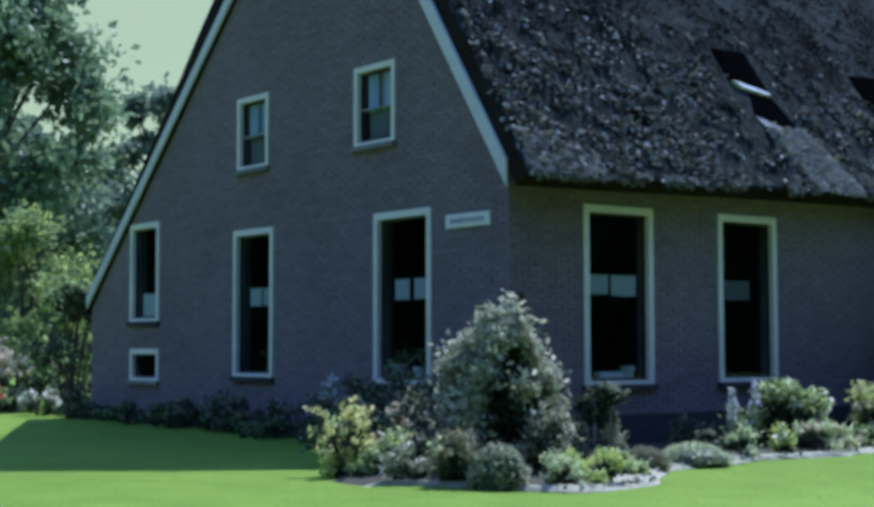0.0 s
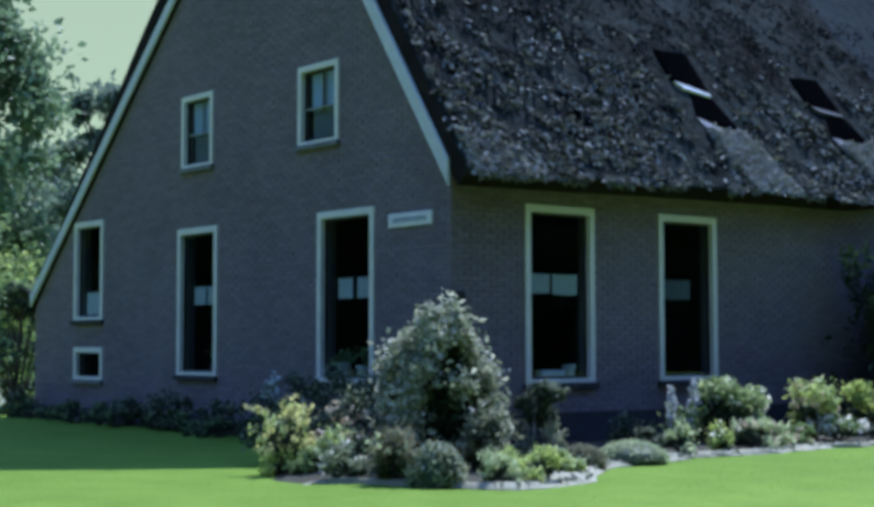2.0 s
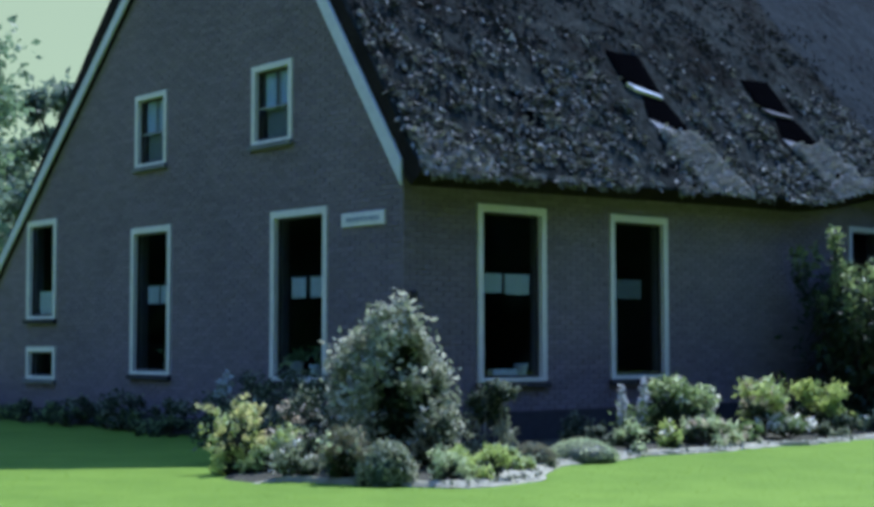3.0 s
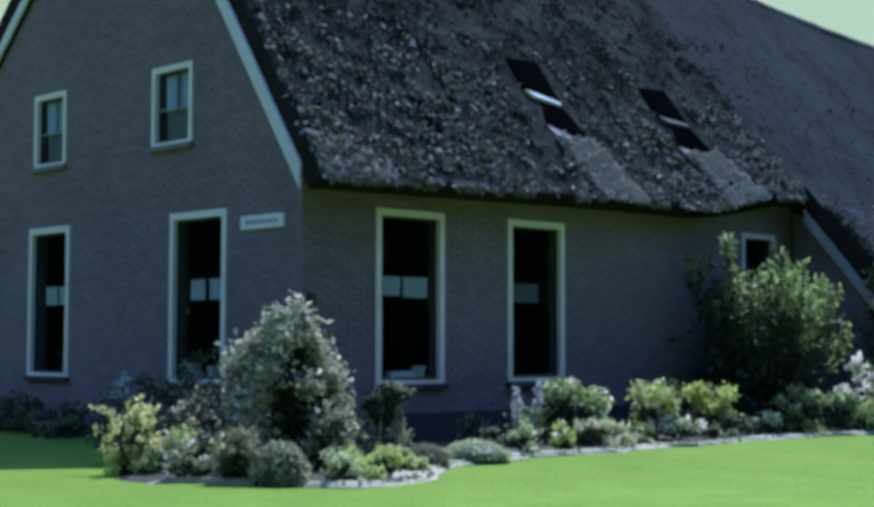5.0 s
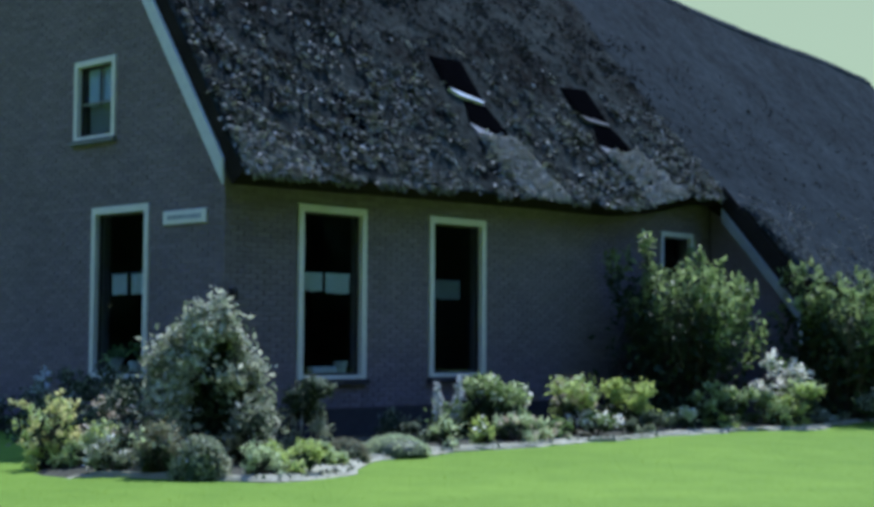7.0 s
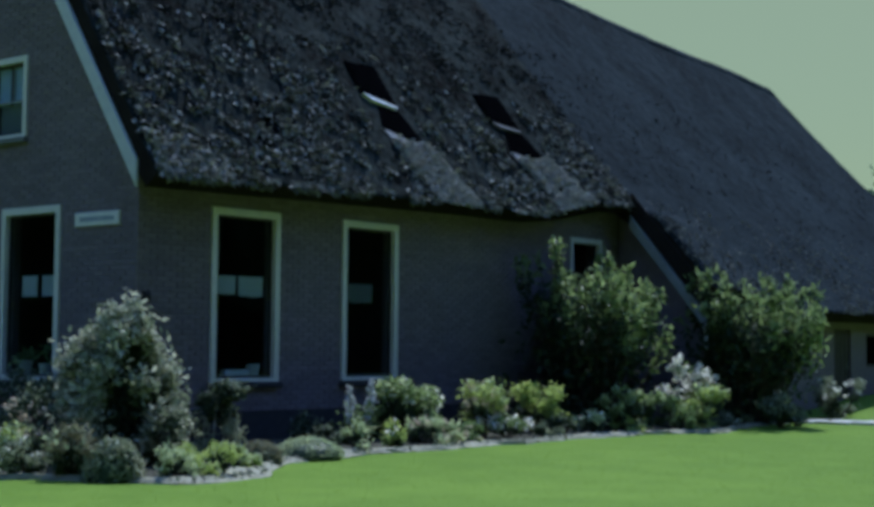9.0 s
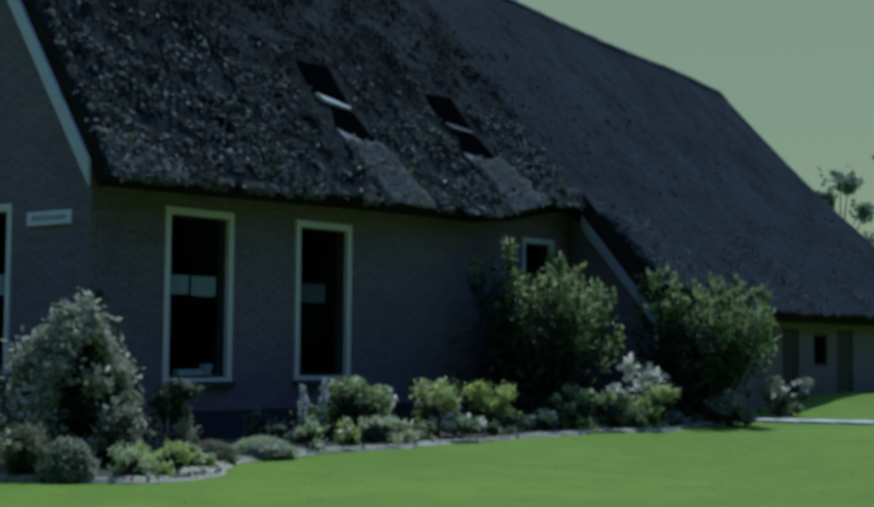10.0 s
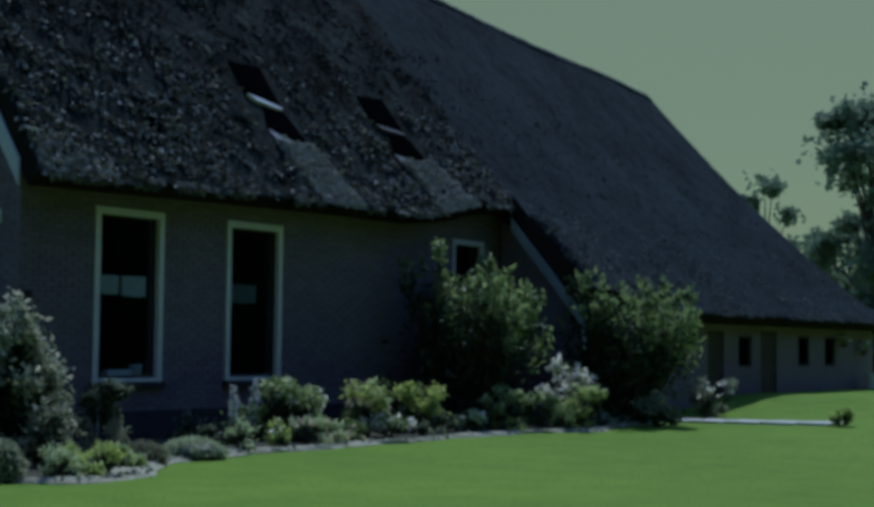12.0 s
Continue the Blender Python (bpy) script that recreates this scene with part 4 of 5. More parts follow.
def barn_slope(u, v):
    end = 25.3 + 1.2 * u
    y = BARN_Y - 0.14 + (end - BARN_Y + 0.14) * v
    z = ridge_z(min(y, 25.3)) * (1 - u) + BARN_EAVE[1] * u - (0.28 + 0.08 * v) * 4 * u * (1 - u) - 0.10 * smooth(BARN_Y, BARN_Y - 0.14, y)
    z += 0.35 * smooth(0.72, 0.80, u) * smooth(13.6, 11.0, y)
    return RX + (BARN_EAVE[0] - RX) * u, y, z


def left_slope(u, v):
    y = -0.055 + 25.3 * v + 1.2 * u * v
    return RX + (LEFT_EAVE[0] - RX) * u, y, ridge_z(min(y, 25.3)) * (1 - u) + LEFT_EAVE[1] * u


def end_slope(u, v):
    """The hipped far end."""
    x0, x1 = RX, LEFT_EAVE[0] + (BARN_EAVE[0] - LEFT_EAVE[0]) * v
    return x0 + (x1 - x0) * u, 25.3 + 1.2 * u, ridge_z(25.3) * (1 - u) + (LEFT_EAVE[1] + (BARN_EAVE[1] - LEFT_EAVE[1]) * v) * u - 0.36 * v * 4 * u * (1 - u)


rough_sheet("roof_slope", 120, 170, front_slope, (-0.22, 0, -0.15), M_THATCH, "mottled grey thatch with mossy reed ends", 0.026, 5.5, calmer=calm)
rough_sheet("roof_slope", 90, 130, barn_slope, (-0.20, 0, -0.18), M_THATCH_SMOOTH, "smooth dark thatch sweeping down over the barn", 0.018, 4.0, 9.0)
rough_sheet("roof_slope", 30, 50, left_slope, (0.08, 0, -0.25), M_THATCH, "grey thatch slope", 0.02, 3.0, 4.0)
rough_sheet("roof_slope", 20, 20, end_slope, (0.0, -0.15, -0.25), M_THATCH, "hipped thatch end", 0.012, 3.0, 5.0)
bm = bmesh.new()
pts = [Vector((RX, -0.05 + 25.35 * i / 40, ridge_z(25.3 * i / 40) - 0.23 + 0.03 * noise.noise((i * 0.7, 0, 0)))) for i in range(41)]
limb(bm, pts, 0.17, 0.17, 12)
part("ridge_roll", bm, M_THATCH_SMOOTH, house, "rounded thatch ridge")


bm = bmesh.new()
limb(bm, [Vector((RX + (BARN_EAVE[0] - RX) * k / 12 - 0.10, 25.25 + 1.2 * k / 12, barn_slope(k / 12, 1.0)[2] - 0.12)) for k in range(13)], 0.14, 0.13, 12)
part("hip_roll", bm, M_THATCH_SMOOTH, house, "rounded thatch hip")


def reed_tufts():
    """Loose reed ends and pale flecks standing out of the thatch, thickest on the lower courses."""
    rng = np.random.default_rng(21)

    def slope_point(a, b):
        return front_slope(1 - a / 8.3, (b + 0.055) / (BARN_Y + 0.205))

    def patchy(a, b):
        return 0.42 + 0.9 * noise.noise((a * 0.8, b * 0.8, 3.0)) + 1.5 * noise.noise((a * 2.6, b * 2.6, 8.0))

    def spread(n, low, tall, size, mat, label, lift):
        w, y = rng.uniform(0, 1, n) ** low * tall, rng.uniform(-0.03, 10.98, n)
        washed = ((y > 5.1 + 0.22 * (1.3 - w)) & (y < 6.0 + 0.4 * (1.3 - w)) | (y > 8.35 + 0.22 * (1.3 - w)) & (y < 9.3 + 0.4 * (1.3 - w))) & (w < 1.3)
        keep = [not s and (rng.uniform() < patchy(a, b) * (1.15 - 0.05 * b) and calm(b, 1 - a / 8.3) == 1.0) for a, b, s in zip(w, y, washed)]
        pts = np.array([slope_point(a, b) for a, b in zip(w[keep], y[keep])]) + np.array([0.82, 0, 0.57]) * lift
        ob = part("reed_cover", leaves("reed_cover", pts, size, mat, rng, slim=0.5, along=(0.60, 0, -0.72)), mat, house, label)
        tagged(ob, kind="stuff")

    spread(26000, 1.1, 6.0, 0.09, M_DARKREED, "dark reed ends spread far up the slope", 0.016)
    # Lower courses made paler: their stronger light is partly put into this colour.
    spread(22000, 1.9, 2.7, 0.115, M_REED, "loose reed ends on the lower courses, coloured paler for their stronger light", 0.02)
    spread(2000, 2.0, 3.4, 0.11, M_FLECK, "scattered pale flecks, mostly low on the thatch", 0.03)
    # a bleached patch low beside the gable
    w, y = rng.uniform(0, 1, 1500) * 0.75, rng.uniform(0.0, 1.25, 1500)
    keep = (w + 0.25 * y < 0.75) & (rng.uniform(0, 1, 1500) < 0.8)
    pts = np.array([slope_point(a, b) for a, b in zip(w[keep], y[keep])]) + np.array([0.82, 0, 0.57]) * 0.03
    tagged(part("reed_cover", leaves("reed_cover", pts, 0.10, M_BLEACHED, rng, slim=0.5, along=(0.60, 0, -0.72)), M_BLEACHED, house, "bleached reed by the gable edge"), kind="stuff")
    # pale streaks washed clean below the roof windows
    for near in (5.1, 8.35):
        w, s = rng.uniform(0, 1, 5000) * 1.3, rng.uniform(0, 1, 5000)
        y = near + 0.22 * (1.3 - w) + s * (0.85 + 0.18 * (1.3 - w))
        keep = rng.uniform(0, 1, 5000) < 0.45 + 0.6 * np.array([noise.noise((a * 3, b * 3, 1.0)) for a, b in zip(w, y)]) + 0.4 * (w > 0.6)
        pts = np.array([slope_point(a, b) for a, b in zip(w[keep], y[keep])]) + np.array([0.82, 0, 0.57]) * 0.04
        ob = part("reed_cover", leaves("reed_cover", pts, 0.085, M_BLEACHED, rng, slim=0.5, along=(0.60, 0, -0.72)), M_BLEACHED, house, "bleached reed washed clean below a roof window")
        tagged(ob, kind="stuff")
    n = 3500
    u, v = 1 - rng.uniform(0, 1, n) ** 1.3 * 0.75, rng.uniform(0, 1, n) ** 2.2 * 0.98
    pts = np.array([barn_slope(a, b) for a, b in zip(u, v)]) + [0.012, 0, 0.01]
    pts = pts[[rng.uniform() < patchy(p[2], p[1]) for p in pts]]
    ob = part("reed_cover", leaves("reed_cover", pts, 0.075, M_DARKREED, rng, slim=0.45, along=(0.66, 0, -0.72)), M_DARKREED, house, "sparse grey reed ends on the barn thatch")
    tagged(ob, kind="stuff")
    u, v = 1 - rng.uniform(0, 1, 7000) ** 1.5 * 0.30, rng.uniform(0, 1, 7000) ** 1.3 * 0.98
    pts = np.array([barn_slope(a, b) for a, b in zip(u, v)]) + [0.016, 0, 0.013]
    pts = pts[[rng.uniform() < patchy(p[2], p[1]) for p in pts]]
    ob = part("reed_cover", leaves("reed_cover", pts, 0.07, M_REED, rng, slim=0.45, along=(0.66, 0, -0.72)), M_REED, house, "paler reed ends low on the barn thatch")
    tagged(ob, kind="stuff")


reed_tufts()


# ---- roof windows ----
def on_slope(y, w, lift):
    """A point on the front slope, w metres up from the eave."""
    u = 1 - w / 8.3
    x0, _, z0 = front_slope(u, (y + 0.055) / (BARN_Y + 0.205))
    return Vector((x0 + 0.82 * lift, y, z0 + 0.57 * lift))


def slope_slab(corners, low, high):
    """A slab lying on the thatch: corners as (y, w)."""
    bm = bmesh.new()
    a = [bm.verts.new(on_slope(y, w, low)) for y, w in corners]
    b = [bm.verts.new(on_slope(y, w, high)) for y, w in corners]
    bm.faces.new(a[::-1])
    bm.faces.new(b)
    for i in range(4):
        bm.faces.new((a[i], a[(i + 1) % 4], b[(i + 1) % 4], b[i]))
    bmesh.ops.recalc_face_normals(bm, faces=bm.faces)
    return bm


def roof_window(y, w, sill, label):
    """Two dark lights one above the other, set in the thatch with a sill and a lead apron."""
    rw = part("roof_window", slope_slab([(y - 0.02, w + 0.86), (y + 0.70, w + 0.88), (y + 0.66, w - 0.10), (y - 0.07, w + 0.11)], -0.1, 0.03), M_DARKGLASS, house, label)
    part("pane", slope_slab([(y + 0.03, w + 0.82), (y + 0.65, w + 0.84), (y + 0.60, w - 0.02), (y - 0.01, w + 0.15)], 0.031, 0.037), M_DARKGLASS, rw)
    part("sill", slope_slab([(y - 0.06, w + 0.10), (y + 0.62, w - 0.09), (y + 0.60, w - 0.14), (y + 0.08, w - 0.03)], 0.0, 0.055), sill, rw, "bright zinc sill" if sill is M_ZINC else "dull lead sill")
    part("lower_light", slope_slab([(y + 0.20, w - 0.11), (y + 0.66, w - 0.17), (y + 0.84, w - 0.98), (y - 0.00, w - 0.62)], -0.1, 0.024), M_DARKGLASS, rw)
    part("apron", slope_slab([(y - 0.02, w - 0.64), (y + 0.78, w - 0.98), (y + 0.86, w - 1.12), (y + 0.10, w - 0.98)], -0.1, 0.02), M_LEAD, rw, "grey lead apron")


roof_window(5.08, 2.16, M_ZINC, "two-light roof window with a white sill, sunk in the thatch")
roof_window(8.32, 2.10, M_DULL, "two-light roof window with a dull sill, sunk in the thatch")

# ---- bricks ----
gable_runs = courses(-12.2, 0.0, 0.205, 9.3, GABLE_HOLES, gable_top)
side_runs = courses(0.0, 11.05, 0.405, 3.80, SIDE_HOLES, side_top)

# ---- garden plants along the side wall and round the corner ----
corner_shrub((2.25, -1.98, 0.03))
cushion("low rounded grey-green shrub at the lawn edge", (3.46, -3.02, 0.02), 0.58, 0.36, 1900, 0.06, L_GREYGREEN, 2, L_SILVER)
shrub("brown_shrub", "brownish small-leaved shrub beside the tall one", (3.12, -3.22, 0.02), 0.44, 0.48, 1300, 0.06, L_BROWN, 102, "egg", 16, 0.15, second=L_GREYGREEN, flowers=(L_PALE, 14, 0.04, 0.5))
shrub("yellow_stemmed_plant", "yellow-green leafy perennial at the bed edge", (1.5, -3.45, 0.02), 0.66, 0.68, 420, 0.055, L_YELLOW, 3, "vase", 26, 0.07, second=L_PALE, up=0.3, flowers=(L_CREAM, 44, 0.05, 0.35))
shrub("rose_bush", "dark thin rose bush with pale blossoms", (2.0, -2.95, 0.02), 0.6, 0.66, 700, 0.055, L_DARK, 4, "vase", 14, 0.12, flowers=(L_PINK, 26, 0.05, 0.45))
shrub("seedling_clump", "pale leafy clump among the border plants", (2.1, -3.2, 0.02), 0.6, 0.4, 700, 0.06, L_PALE, 41, "dome", 9, 0.2, second=L_YELLOW)
shrub("ground_cover", "pale yellow-green ground cover by the gravel", (3.5, -2.15, 0.03), 0.8, 0.24, 1700, 0.05, L_PALE, 5, "dome", 10, 0.2, second=L_YELLOW)
shrub("ground_cover", "yellow-green ground cover by the gravel", (3.25, -1.4, 0.03), 0.7, 0.22, 1400, 0.05, L_YELLOW, 6, "dome", 9, 0.2, second=L_PALE)
cushion("small brownish cushion plant at the gravel", (3.0, -0.7, 0.03), 0.55, 0.22, 1500, 0.04, L_BROWN, 7, L_GREYGREEN)
cushion("wide low grey-green cushion plant at the gravel", (2.75, 0.30, 0.03), 0.86, 0.21, 3000, 0.03, L_PALE, 8, L_GREYGREEN)
stemmed_shrub((1.75, -0.15, 0.03))
flower_spikes((1.45, 2.38, 0.03), 10)
shrub("leafy_bush", "fresh green leafy plant with white flowers", (1.75, 3.15, 0.03), 1.1, 0.84, 1500, 0.14, L_BRIGHT, 11, "dome", 20, 0.15, second=L_PALE, flowers=(L_WHITE, 14, 0.07, 0.5), slim=0.3, up=0.4)
shrub("bedding_flowers", "low pale flowering plants at the bed edge", (2.35, 2.9, 0.03), 0.9, 0.34, 700, 0.06, L_PALE, 12, "dome", 12, 0.18, flowers=(L_PINK, 22, 0.05, 0.2), category="flowers")
shrub("pink_flowering_plant", "yellow-green perennial with pale pink flowers", (1.95, 4.55, 0.03), 0.72, 0.78, 1100, 0.075, L_YELLOW, 13, "vase", 14, 0.14, flowers=(L_PINK, 30, 0.06, 0.35), second=L_PALE, up=0.3)
shrub("bedding_flowers", "low white bedding flowers beside the lawn", (2.35, 4.6, 0.03), 0.85, 0.3, 600, 0.055, L_GREEN, 14, "dome", 12, 0.18, flowers=(L_WHITE, 30, 0.065, 0.2), category="flowers")
shrub("yellow_bush", "bright yellow-green bush in the border", (1.75, 6.05, 0.03), 0.95, 0.72, 2200, 0.075, L_YELLOW, 15, "vase", 22, 0.14, up=0.4)
shrub("yellow_bush", "yellow-green bush in the border", (2.4, 7.7, 0.03), 0.95, 0.64, 1900, 0.075, L_BRIGHT, 16, "vase", 20, 0.14, second=L_PALE, up=0.4)
shrub("white_flowering_plant", "tall plant with clusters of white flowers", (2.4, 9.25, 0.03), 0.9, 1.08, 700, 0.07, L_GREEN, 17, "vase", 14, 0.14, flowers=(L_WHITE, 80, 0.095, 0.4))
shrub("yellow_mound", "rounded yellow-green bush at the bed edge", (2.85, 8.95, 0.03), 1.1, 0.66, 2400, 0.075, L_YELLOW, 18, "vase", 22, 0.14, second=L_PALE, up=0.4)
arching_shrub("large green shrub with arching tips before the small window", (1.15, 8.6, 0.0), 2.5, 2.62, 6500, 0.135, 19, 70)
# Added filler: dark leaves give the deep shade below the arching shrub.
shrub("dark_shrub", "dark filler added for the shade under the arching green shrub", (0.95, 8.45, 0.0), 1.2, 1.75, 3200, 0.10, L_DARK, 119, "dome", 34, 0.13, stem=0.02)
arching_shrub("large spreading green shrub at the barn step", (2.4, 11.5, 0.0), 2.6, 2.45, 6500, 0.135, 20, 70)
# Added filler: the same dark mass for shade below the spreading shrub.
shrub("dark_shrub", "dark filler added for the shade under the spreading green shrub", (2.3, 11.9, 0.0), 1.5, 1.4, 3500, 0.10, L_DARK, 120, "dome", 34, 0.13, stem=0.02)
shrub("dark_low_shrub", "dark low shrub by the path", (3.4, 10.7, 0.02), 0.85, 0.6, 1300, 0.07, L_GREYGREEN, 22, "dome", 14, 0.16, second=L_DARK)
shrub("grey_flowering_plant", "grey-leaved plant with pale flowers by the path", (2.9, 14.1, 0.05), 1.05, 0.75, 1200, 0.07, L_GREYGREEN, 23, "vase", 15, 0.15, flowers=(L_WHITE, 16, 0.06, 0.5))
shrub("lawn_tuft", "small tuft of plants in the far lawn", (5.7, 13.2, 0.0), 0.5, 0.3, 300, 0.07, L_YELLOW, 24, "dome", 7, 0.2, up=0.6)
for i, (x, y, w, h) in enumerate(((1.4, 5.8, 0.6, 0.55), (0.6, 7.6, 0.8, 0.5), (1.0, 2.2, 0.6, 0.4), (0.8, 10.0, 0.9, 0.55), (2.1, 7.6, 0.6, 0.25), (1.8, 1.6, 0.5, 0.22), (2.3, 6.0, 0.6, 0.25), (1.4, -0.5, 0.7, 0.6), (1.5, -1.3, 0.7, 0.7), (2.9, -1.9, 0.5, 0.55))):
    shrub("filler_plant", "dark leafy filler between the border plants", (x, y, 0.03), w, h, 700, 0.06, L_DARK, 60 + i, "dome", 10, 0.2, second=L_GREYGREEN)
rng_low = random.Random(12)
LOW = ((2.2, -3.2), (1.6, -3.5), (2.1, -3.45), (2.6, -3.42), (3.75, -2.6), (3.9, -2.2), (0.6, -2.6), (1.3, -2.4), (2.5, 1.4), (2.45, 2.1), (2.45, 3.7), (2.4, 5.4), (2.35, 6.7), (2.5, 7.5), (2.9, 8.5), (2.7, 10.1), (2.4, 11.2), (1.6, 7.2), (1.9, 9.0))
for i, (x, y) in enumerate(LOW):
    shrub("low_plant", "low leafy plant along the bed edge", (x, y, 0.02), rng_low.uniform(0.4, 0.65), rng_low.uniform(0.18, 0.36), 420, 0.06, (L_PALE, L_YELLOW, L_GREEN, L_GREYGREEN)[i % 4], 140 + i, "dome", 8, 0.22, flowers=(L_WHITE, 5, 0.05, 0.3) if i % 3 == 0 else None, category="plant", group="low plants along the bed")
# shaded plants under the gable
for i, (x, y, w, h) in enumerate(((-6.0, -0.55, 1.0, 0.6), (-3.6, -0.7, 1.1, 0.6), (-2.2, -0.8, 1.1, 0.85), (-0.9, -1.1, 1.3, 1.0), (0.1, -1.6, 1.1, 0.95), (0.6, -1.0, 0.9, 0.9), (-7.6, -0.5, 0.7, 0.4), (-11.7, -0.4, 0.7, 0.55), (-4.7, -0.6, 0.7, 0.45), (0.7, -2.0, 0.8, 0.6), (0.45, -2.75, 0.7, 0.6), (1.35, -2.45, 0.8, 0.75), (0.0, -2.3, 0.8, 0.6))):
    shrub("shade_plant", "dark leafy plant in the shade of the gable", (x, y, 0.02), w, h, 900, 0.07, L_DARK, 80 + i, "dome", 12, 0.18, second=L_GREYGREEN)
# Added dark plants: the lawn's shade deepens towards the gable through their colour.
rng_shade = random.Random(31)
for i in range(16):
    shrub("shade_plant", "low dark plant added to deepen the shade along the strip's edge", (-11.4 + 0.68 * i + rng_shade.uniform(-0.2, 0.2), -0.55 - 0.02 * i + rng_shade.uniform(-0.15, 0.15), 0.01), rng_shade.uniform(0.5, 0.9), rng_shade.uniform(0.14, 0.32), 420, 0.07, L_DARK, 200 + i, "dome", 9, 0.2, second=L_GREEN, category="plant", group="low plants under the gable")
shrub("hydrangea", "pale-flowered plant at the foot of the gable", (-1.9, -1.2, 0.02), 0.5, 0.95, 300, 0.06, L_GREYGREEN, 95, "vase", 8, 0.14, flowers=(L_BLUE, 10, 0.06, 0.6))

# ---- garden beyond the gable ----
tree("garden_tree", "tall leafy tree beyond the gable", (-23.3, 1.9, 0), 13.5, 5.9, 1.0, 40000, 0.25, L_TREE, 31, 140, 0.28)
tree("garden_tree", "slender tree behind the farmhouse", (-24.0, 7.6, 0), 8.8, 4.6, 1.2, 9000, 0.24, L_FARTREE, 32, 50, 0.18)
tree("garden_tree", "broad pale tree behind the hedge", (-33.0, 8.0, 0), 9.0, 8.4, 1.0, 12000, 0.32, L_FARTREE, 33, 60, 0.25)
shrub("hedge_bush", "bright green bush beside the gable", (-18.5, 1.2, 0), 4.0, 4.4, 9000, 0.17, L_GREEN, 34, "dome", 60, 0.10, second=L_YELLOW, stem=0.03)
shrub("hedge_bush", "dark bush beyond the gable corner", (-15.2, 0.9, 0), 1.9, 2.6, 3000, 0.16, L_DARK, 35, "dome", 30, 0.12, stem=0.03, second=L_GREEN)
shrub("hedge_bush", "dark green bush at the lawn's end", (-17.0, -1.0, 0), 2.6, 1.9, 2800, 0.15, L_DARK, 36, "dome", 26, 0.13, stem=0.03, second=L_GREEN)
shrub("pink_flowering_bush", "bush with pink and cream blossom at the lawn's end", (-14.9, -1.0, 0), 1.7, 1.35, 1600, 0.11, L_GREYGREEN, 37, "dome", 20, 0.14, flowers=(L_PINK, 90, 0.11, 0.35))
shrub("red_flowering_plant", "low plant with red flowers at the lawn's end", (-13.9, -1.4, 0), 0.8, 0.7, 500, 0.09, L_GREEN, 38, "dome", 10, 0.18, flowers=(L_RED, 26, 0.09, 0.45))
shrub("white_flowering_plant", "plant with white flowers by the gable corner", (-12.9, -0.7, 0), 0.8, 0.55, 500, 0.08, L_GREYGREEN, 39, "dome", 10, 0.18, flowers=(L_WHITE, 9, 0.10, 0.4))

# ---- flowers on the barn wall ----
def hanging_basket(at, seed):
    rng = np.random.default_rng(seed)
    ob = thing("hanging_basket", at, "small hanging basket with white flowers on the barn wall", "flower basket", "baskets on the barn wall")
    bm = bmesh.new()
    tube(bm, (0, 0, -0.12), (0, 0, 0.02), 0.06, 0.13, 10)
    part("basket", bm, M_BARK, ob)
    part("bracket", boxes((-0.16, 0.02, -0.01, 0.01, 0.22, 0.24), (-0.012, 0.012, -0.004, 0.004, 0.0, 0.22)), M_DARKWOOD, ob)
    pts, heads = crown_points(rng, 120, 8, 0.34, 0.2, 0.0, "dome", 0.25)
    part("foliage", leaves("foliage", pts, 0.06, L_GREEN, rng, 0.4), L_GREEN, ob)
    part("blossom", leaves("blossom", np.repeat(heads, 8, 0) + rng.normal(size=(64, 3)) * 0.03, 0.06, L_WHITE, rng, 0, 0.9), L_WHITE, ob)


hanging_basket((1.88, 23.9, 1.55), 71)
hanging_basket((1.88, 25.3, 1.36), 72)
tub = thing("flower_tub", (2.1, 25.3, 0.38), "white tub standing on the lawn before the barn wall", "flower pot")
bm = bmesh.new()
tube(bm, (0, 0, 0), (0, 0, 0.36), 0.15, 0.2, 12)
tube(bm, (0, 0, 0.35), (0, 0, 0.40), 0.215, 0.215, 12)
part("tub", bm, M_POT, tub)

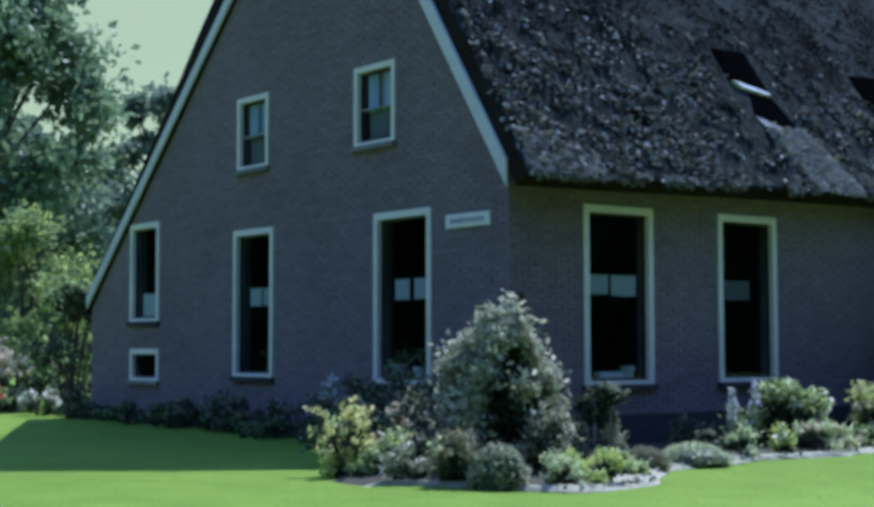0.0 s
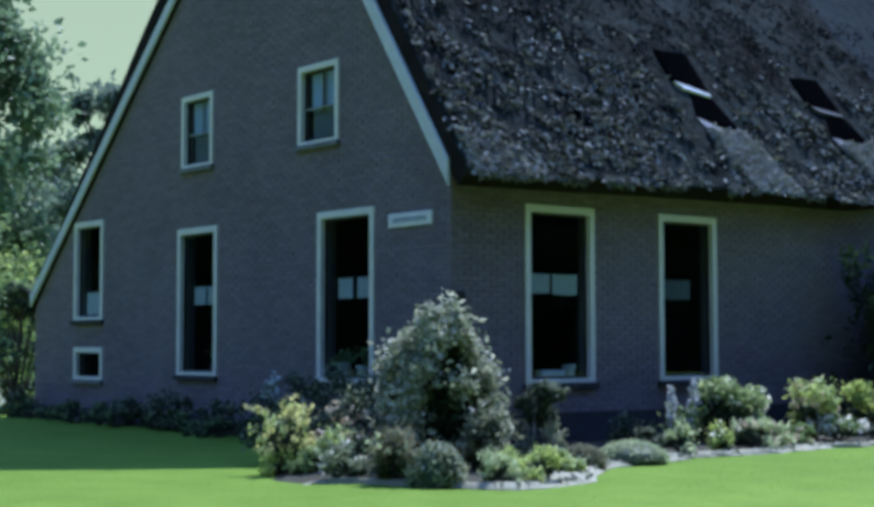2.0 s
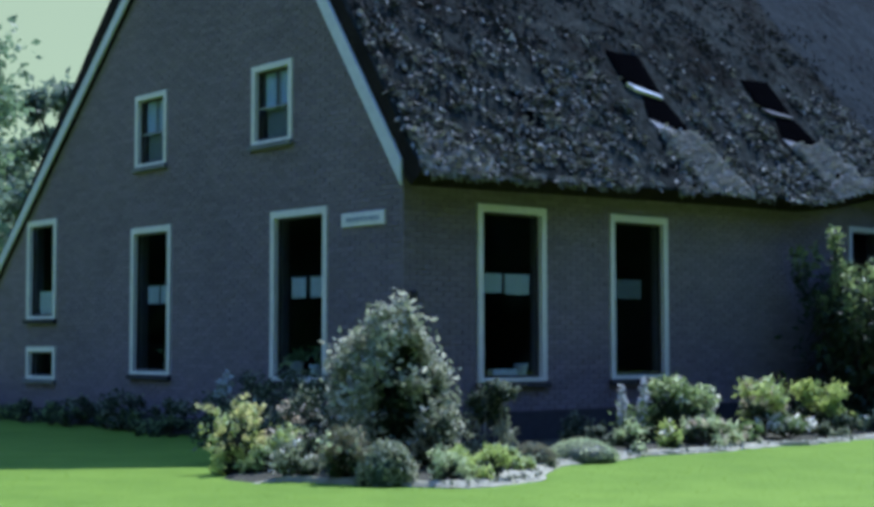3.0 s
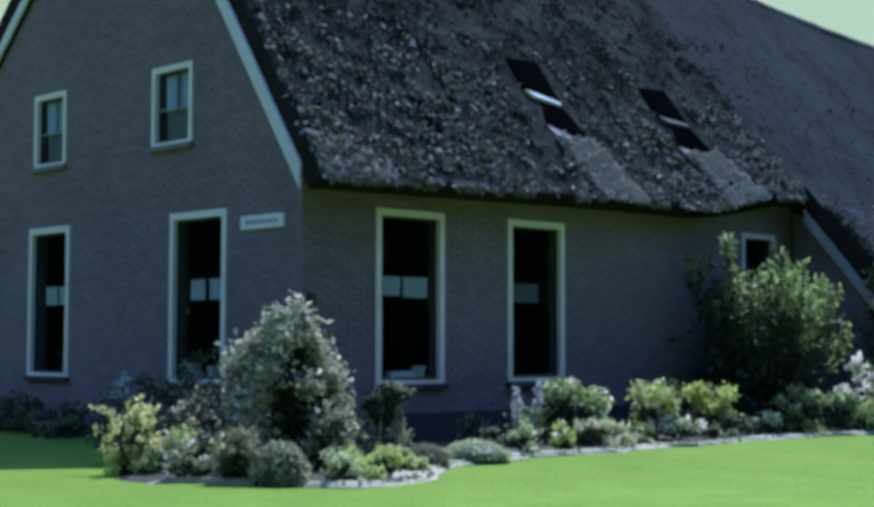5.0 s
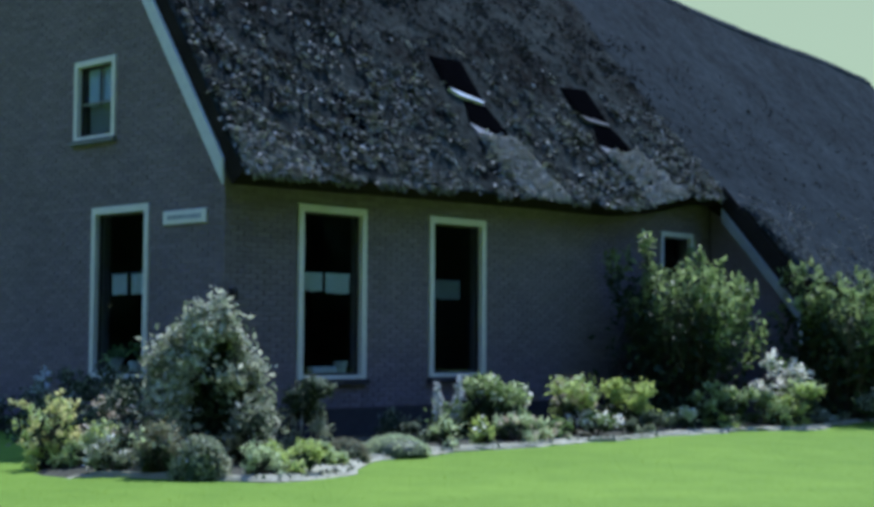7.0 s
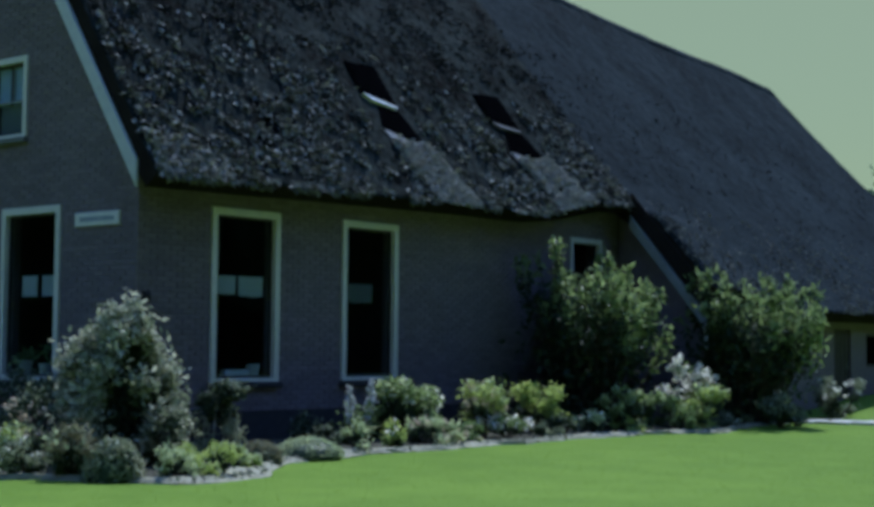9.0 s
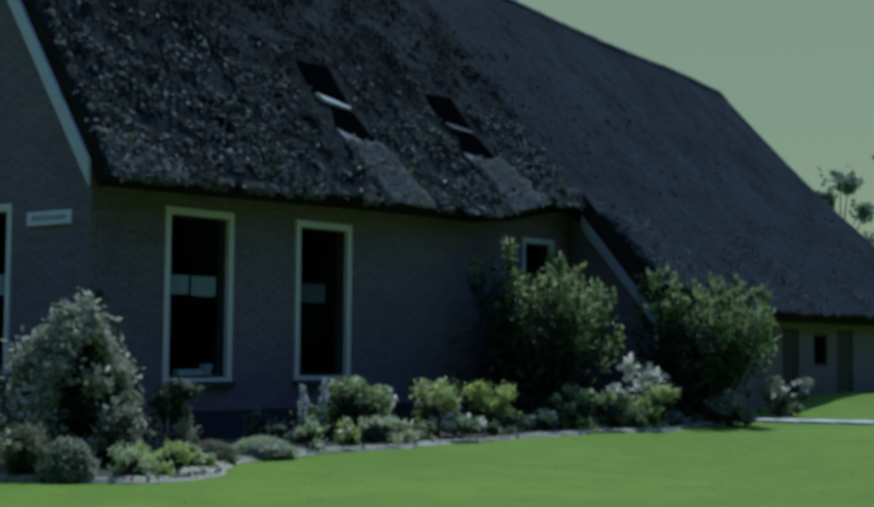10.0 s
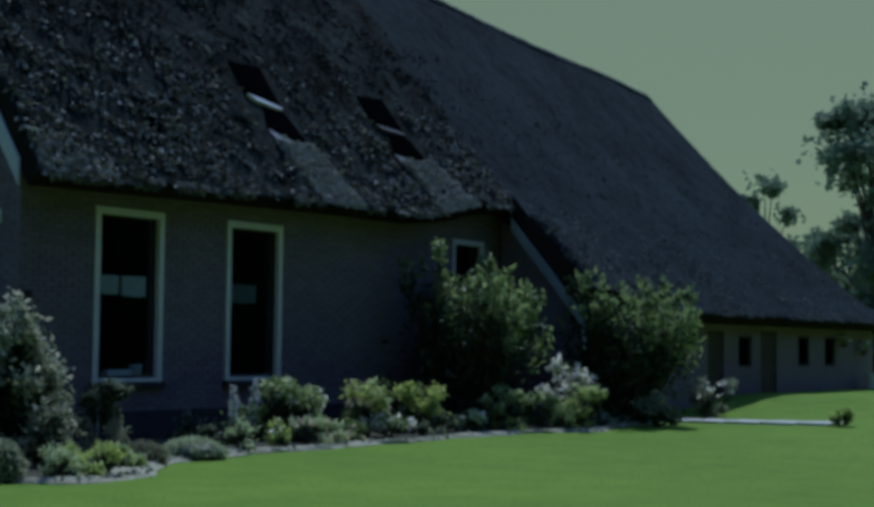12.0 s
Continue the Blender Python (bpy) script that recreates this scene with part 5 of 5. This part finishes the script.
# ---- trees beyond the barn ----
tree("dark_tree", "dark tree beyond the barn", (-1.3, 35.2, 0.3), 9.4, 5.4, 0.8, 11000, 0.28, L_FARTREE, 51, 50, 0.25)
tree("far_tree", "thin far tree behind the roof", (-9.0, 45.0, 0.3), 8.2, 3.0, 2.5, 1500, 0.3, L_FARTREE, 52, 16, 0.16)
tree("far_tree", "far tree behind the barn roof", (-8.0, 52.0, 0.3), 7.0, 5.0, 1.0, 3000, 0.3, L_FARTREE, 53, 26, 0.18)
for i, (x, y, w, h) in enumerate(((-3.5, 44.0, 6.0, 4.2), (2.5, 42.0, 5.0, 3.6), (-9.0, 58.0, 8.0, 5.0), (7.5, 46.0, 6.0, 4.0))):
    shrub("hedge_bush", "dark hedge bush far beyond the barn", (x, y, 0.3), w, h, 2600, 0.26, L_DARK, 110 + i, "dome", 30, 0.13, stem=0.04, second=L_TREE)


# ---- unseen woods, added to darken the panes' reflections and block sky light ----
def build_unseen_woods():
    rng = np.random.default_rng(77)
    n = 80000
    run = rng.uniform(0, 1, n)
    a = np.radians(55 - 245 * run)
    # Taller, nearer stretch that keeps sky light off the side wall.
    tall = np.clip((run - 0.08) / 0.08, 0, 1) * np.clip((0.46 - run) / 0.12, 0, 1)
    r = 44 - 11 * tall + np.clip(rng.normal(0, 2.0, n), -3.0, 4.0) + 1.5 * np.sin(run * 19)
    top = 10 + 14 * tall + 5 * np.clip((run - 0.70) / 0.1, 0, 1) + 2.0 * np.sin(run * 41) + 1.2 * np.sin(run * 97)
    pts = np.stack([-6 + r * np.cos(a), -6 + r * np.sin(a), rng.uniform(0, 1, n) ** 0.8 * top], 1)
    tagged(new("woods", leaves("woods", pts, 1.5, L_DARK, rng, 0.3, 0.7)), "unseen belt of trees added for dark pane reflections and less sky light", "woods", kind="stuff")


build_unseen_woods()


# ---- grass ----
def build_grass():
    """Short mown blades over the part of the lawn that lies near."""
    rng = np.random.default_rng(8)
    n = 22000
    x, y = rng.uniform(-2.5, 9.5, n), rng.uniform(-8.5, 12.0, n)
    keep = np.array([(a > bed_edge(b) + 0.02 or (b < -4.1) or (a < 0.3 and b < -2.2)) and not (b > -4.2 and 0.2 < a < bed_edge(b) + 0.02) for a, b in zip(x, y)])
    pts = np.stack([x[keep], y[keep], np.zeros(keep.sum())], 1)
    me = leaves("grass", pts, 0.019, M_GRASS, rng, up=1.0, slim=0.3)
    tagged(new("grass", me), "short mown grass blades of the lawn", "grass", kind="stuff")


build_grass()

# ---- bricks of the walls ----
build_bricks(gable_wall, gable_runs, "x", lambda r: (r[0] + 0.6) ** 2 + (r[2] - 2.3) ** 2, lambda s, z, d: (s, d, z))
build_bricks(side_wall, side_runs, "y", lambda r: (r[0] - 0.6) ** 2 + (r[2] - 2.0) ** 2, lambda s, z, d: (-d, s, z))
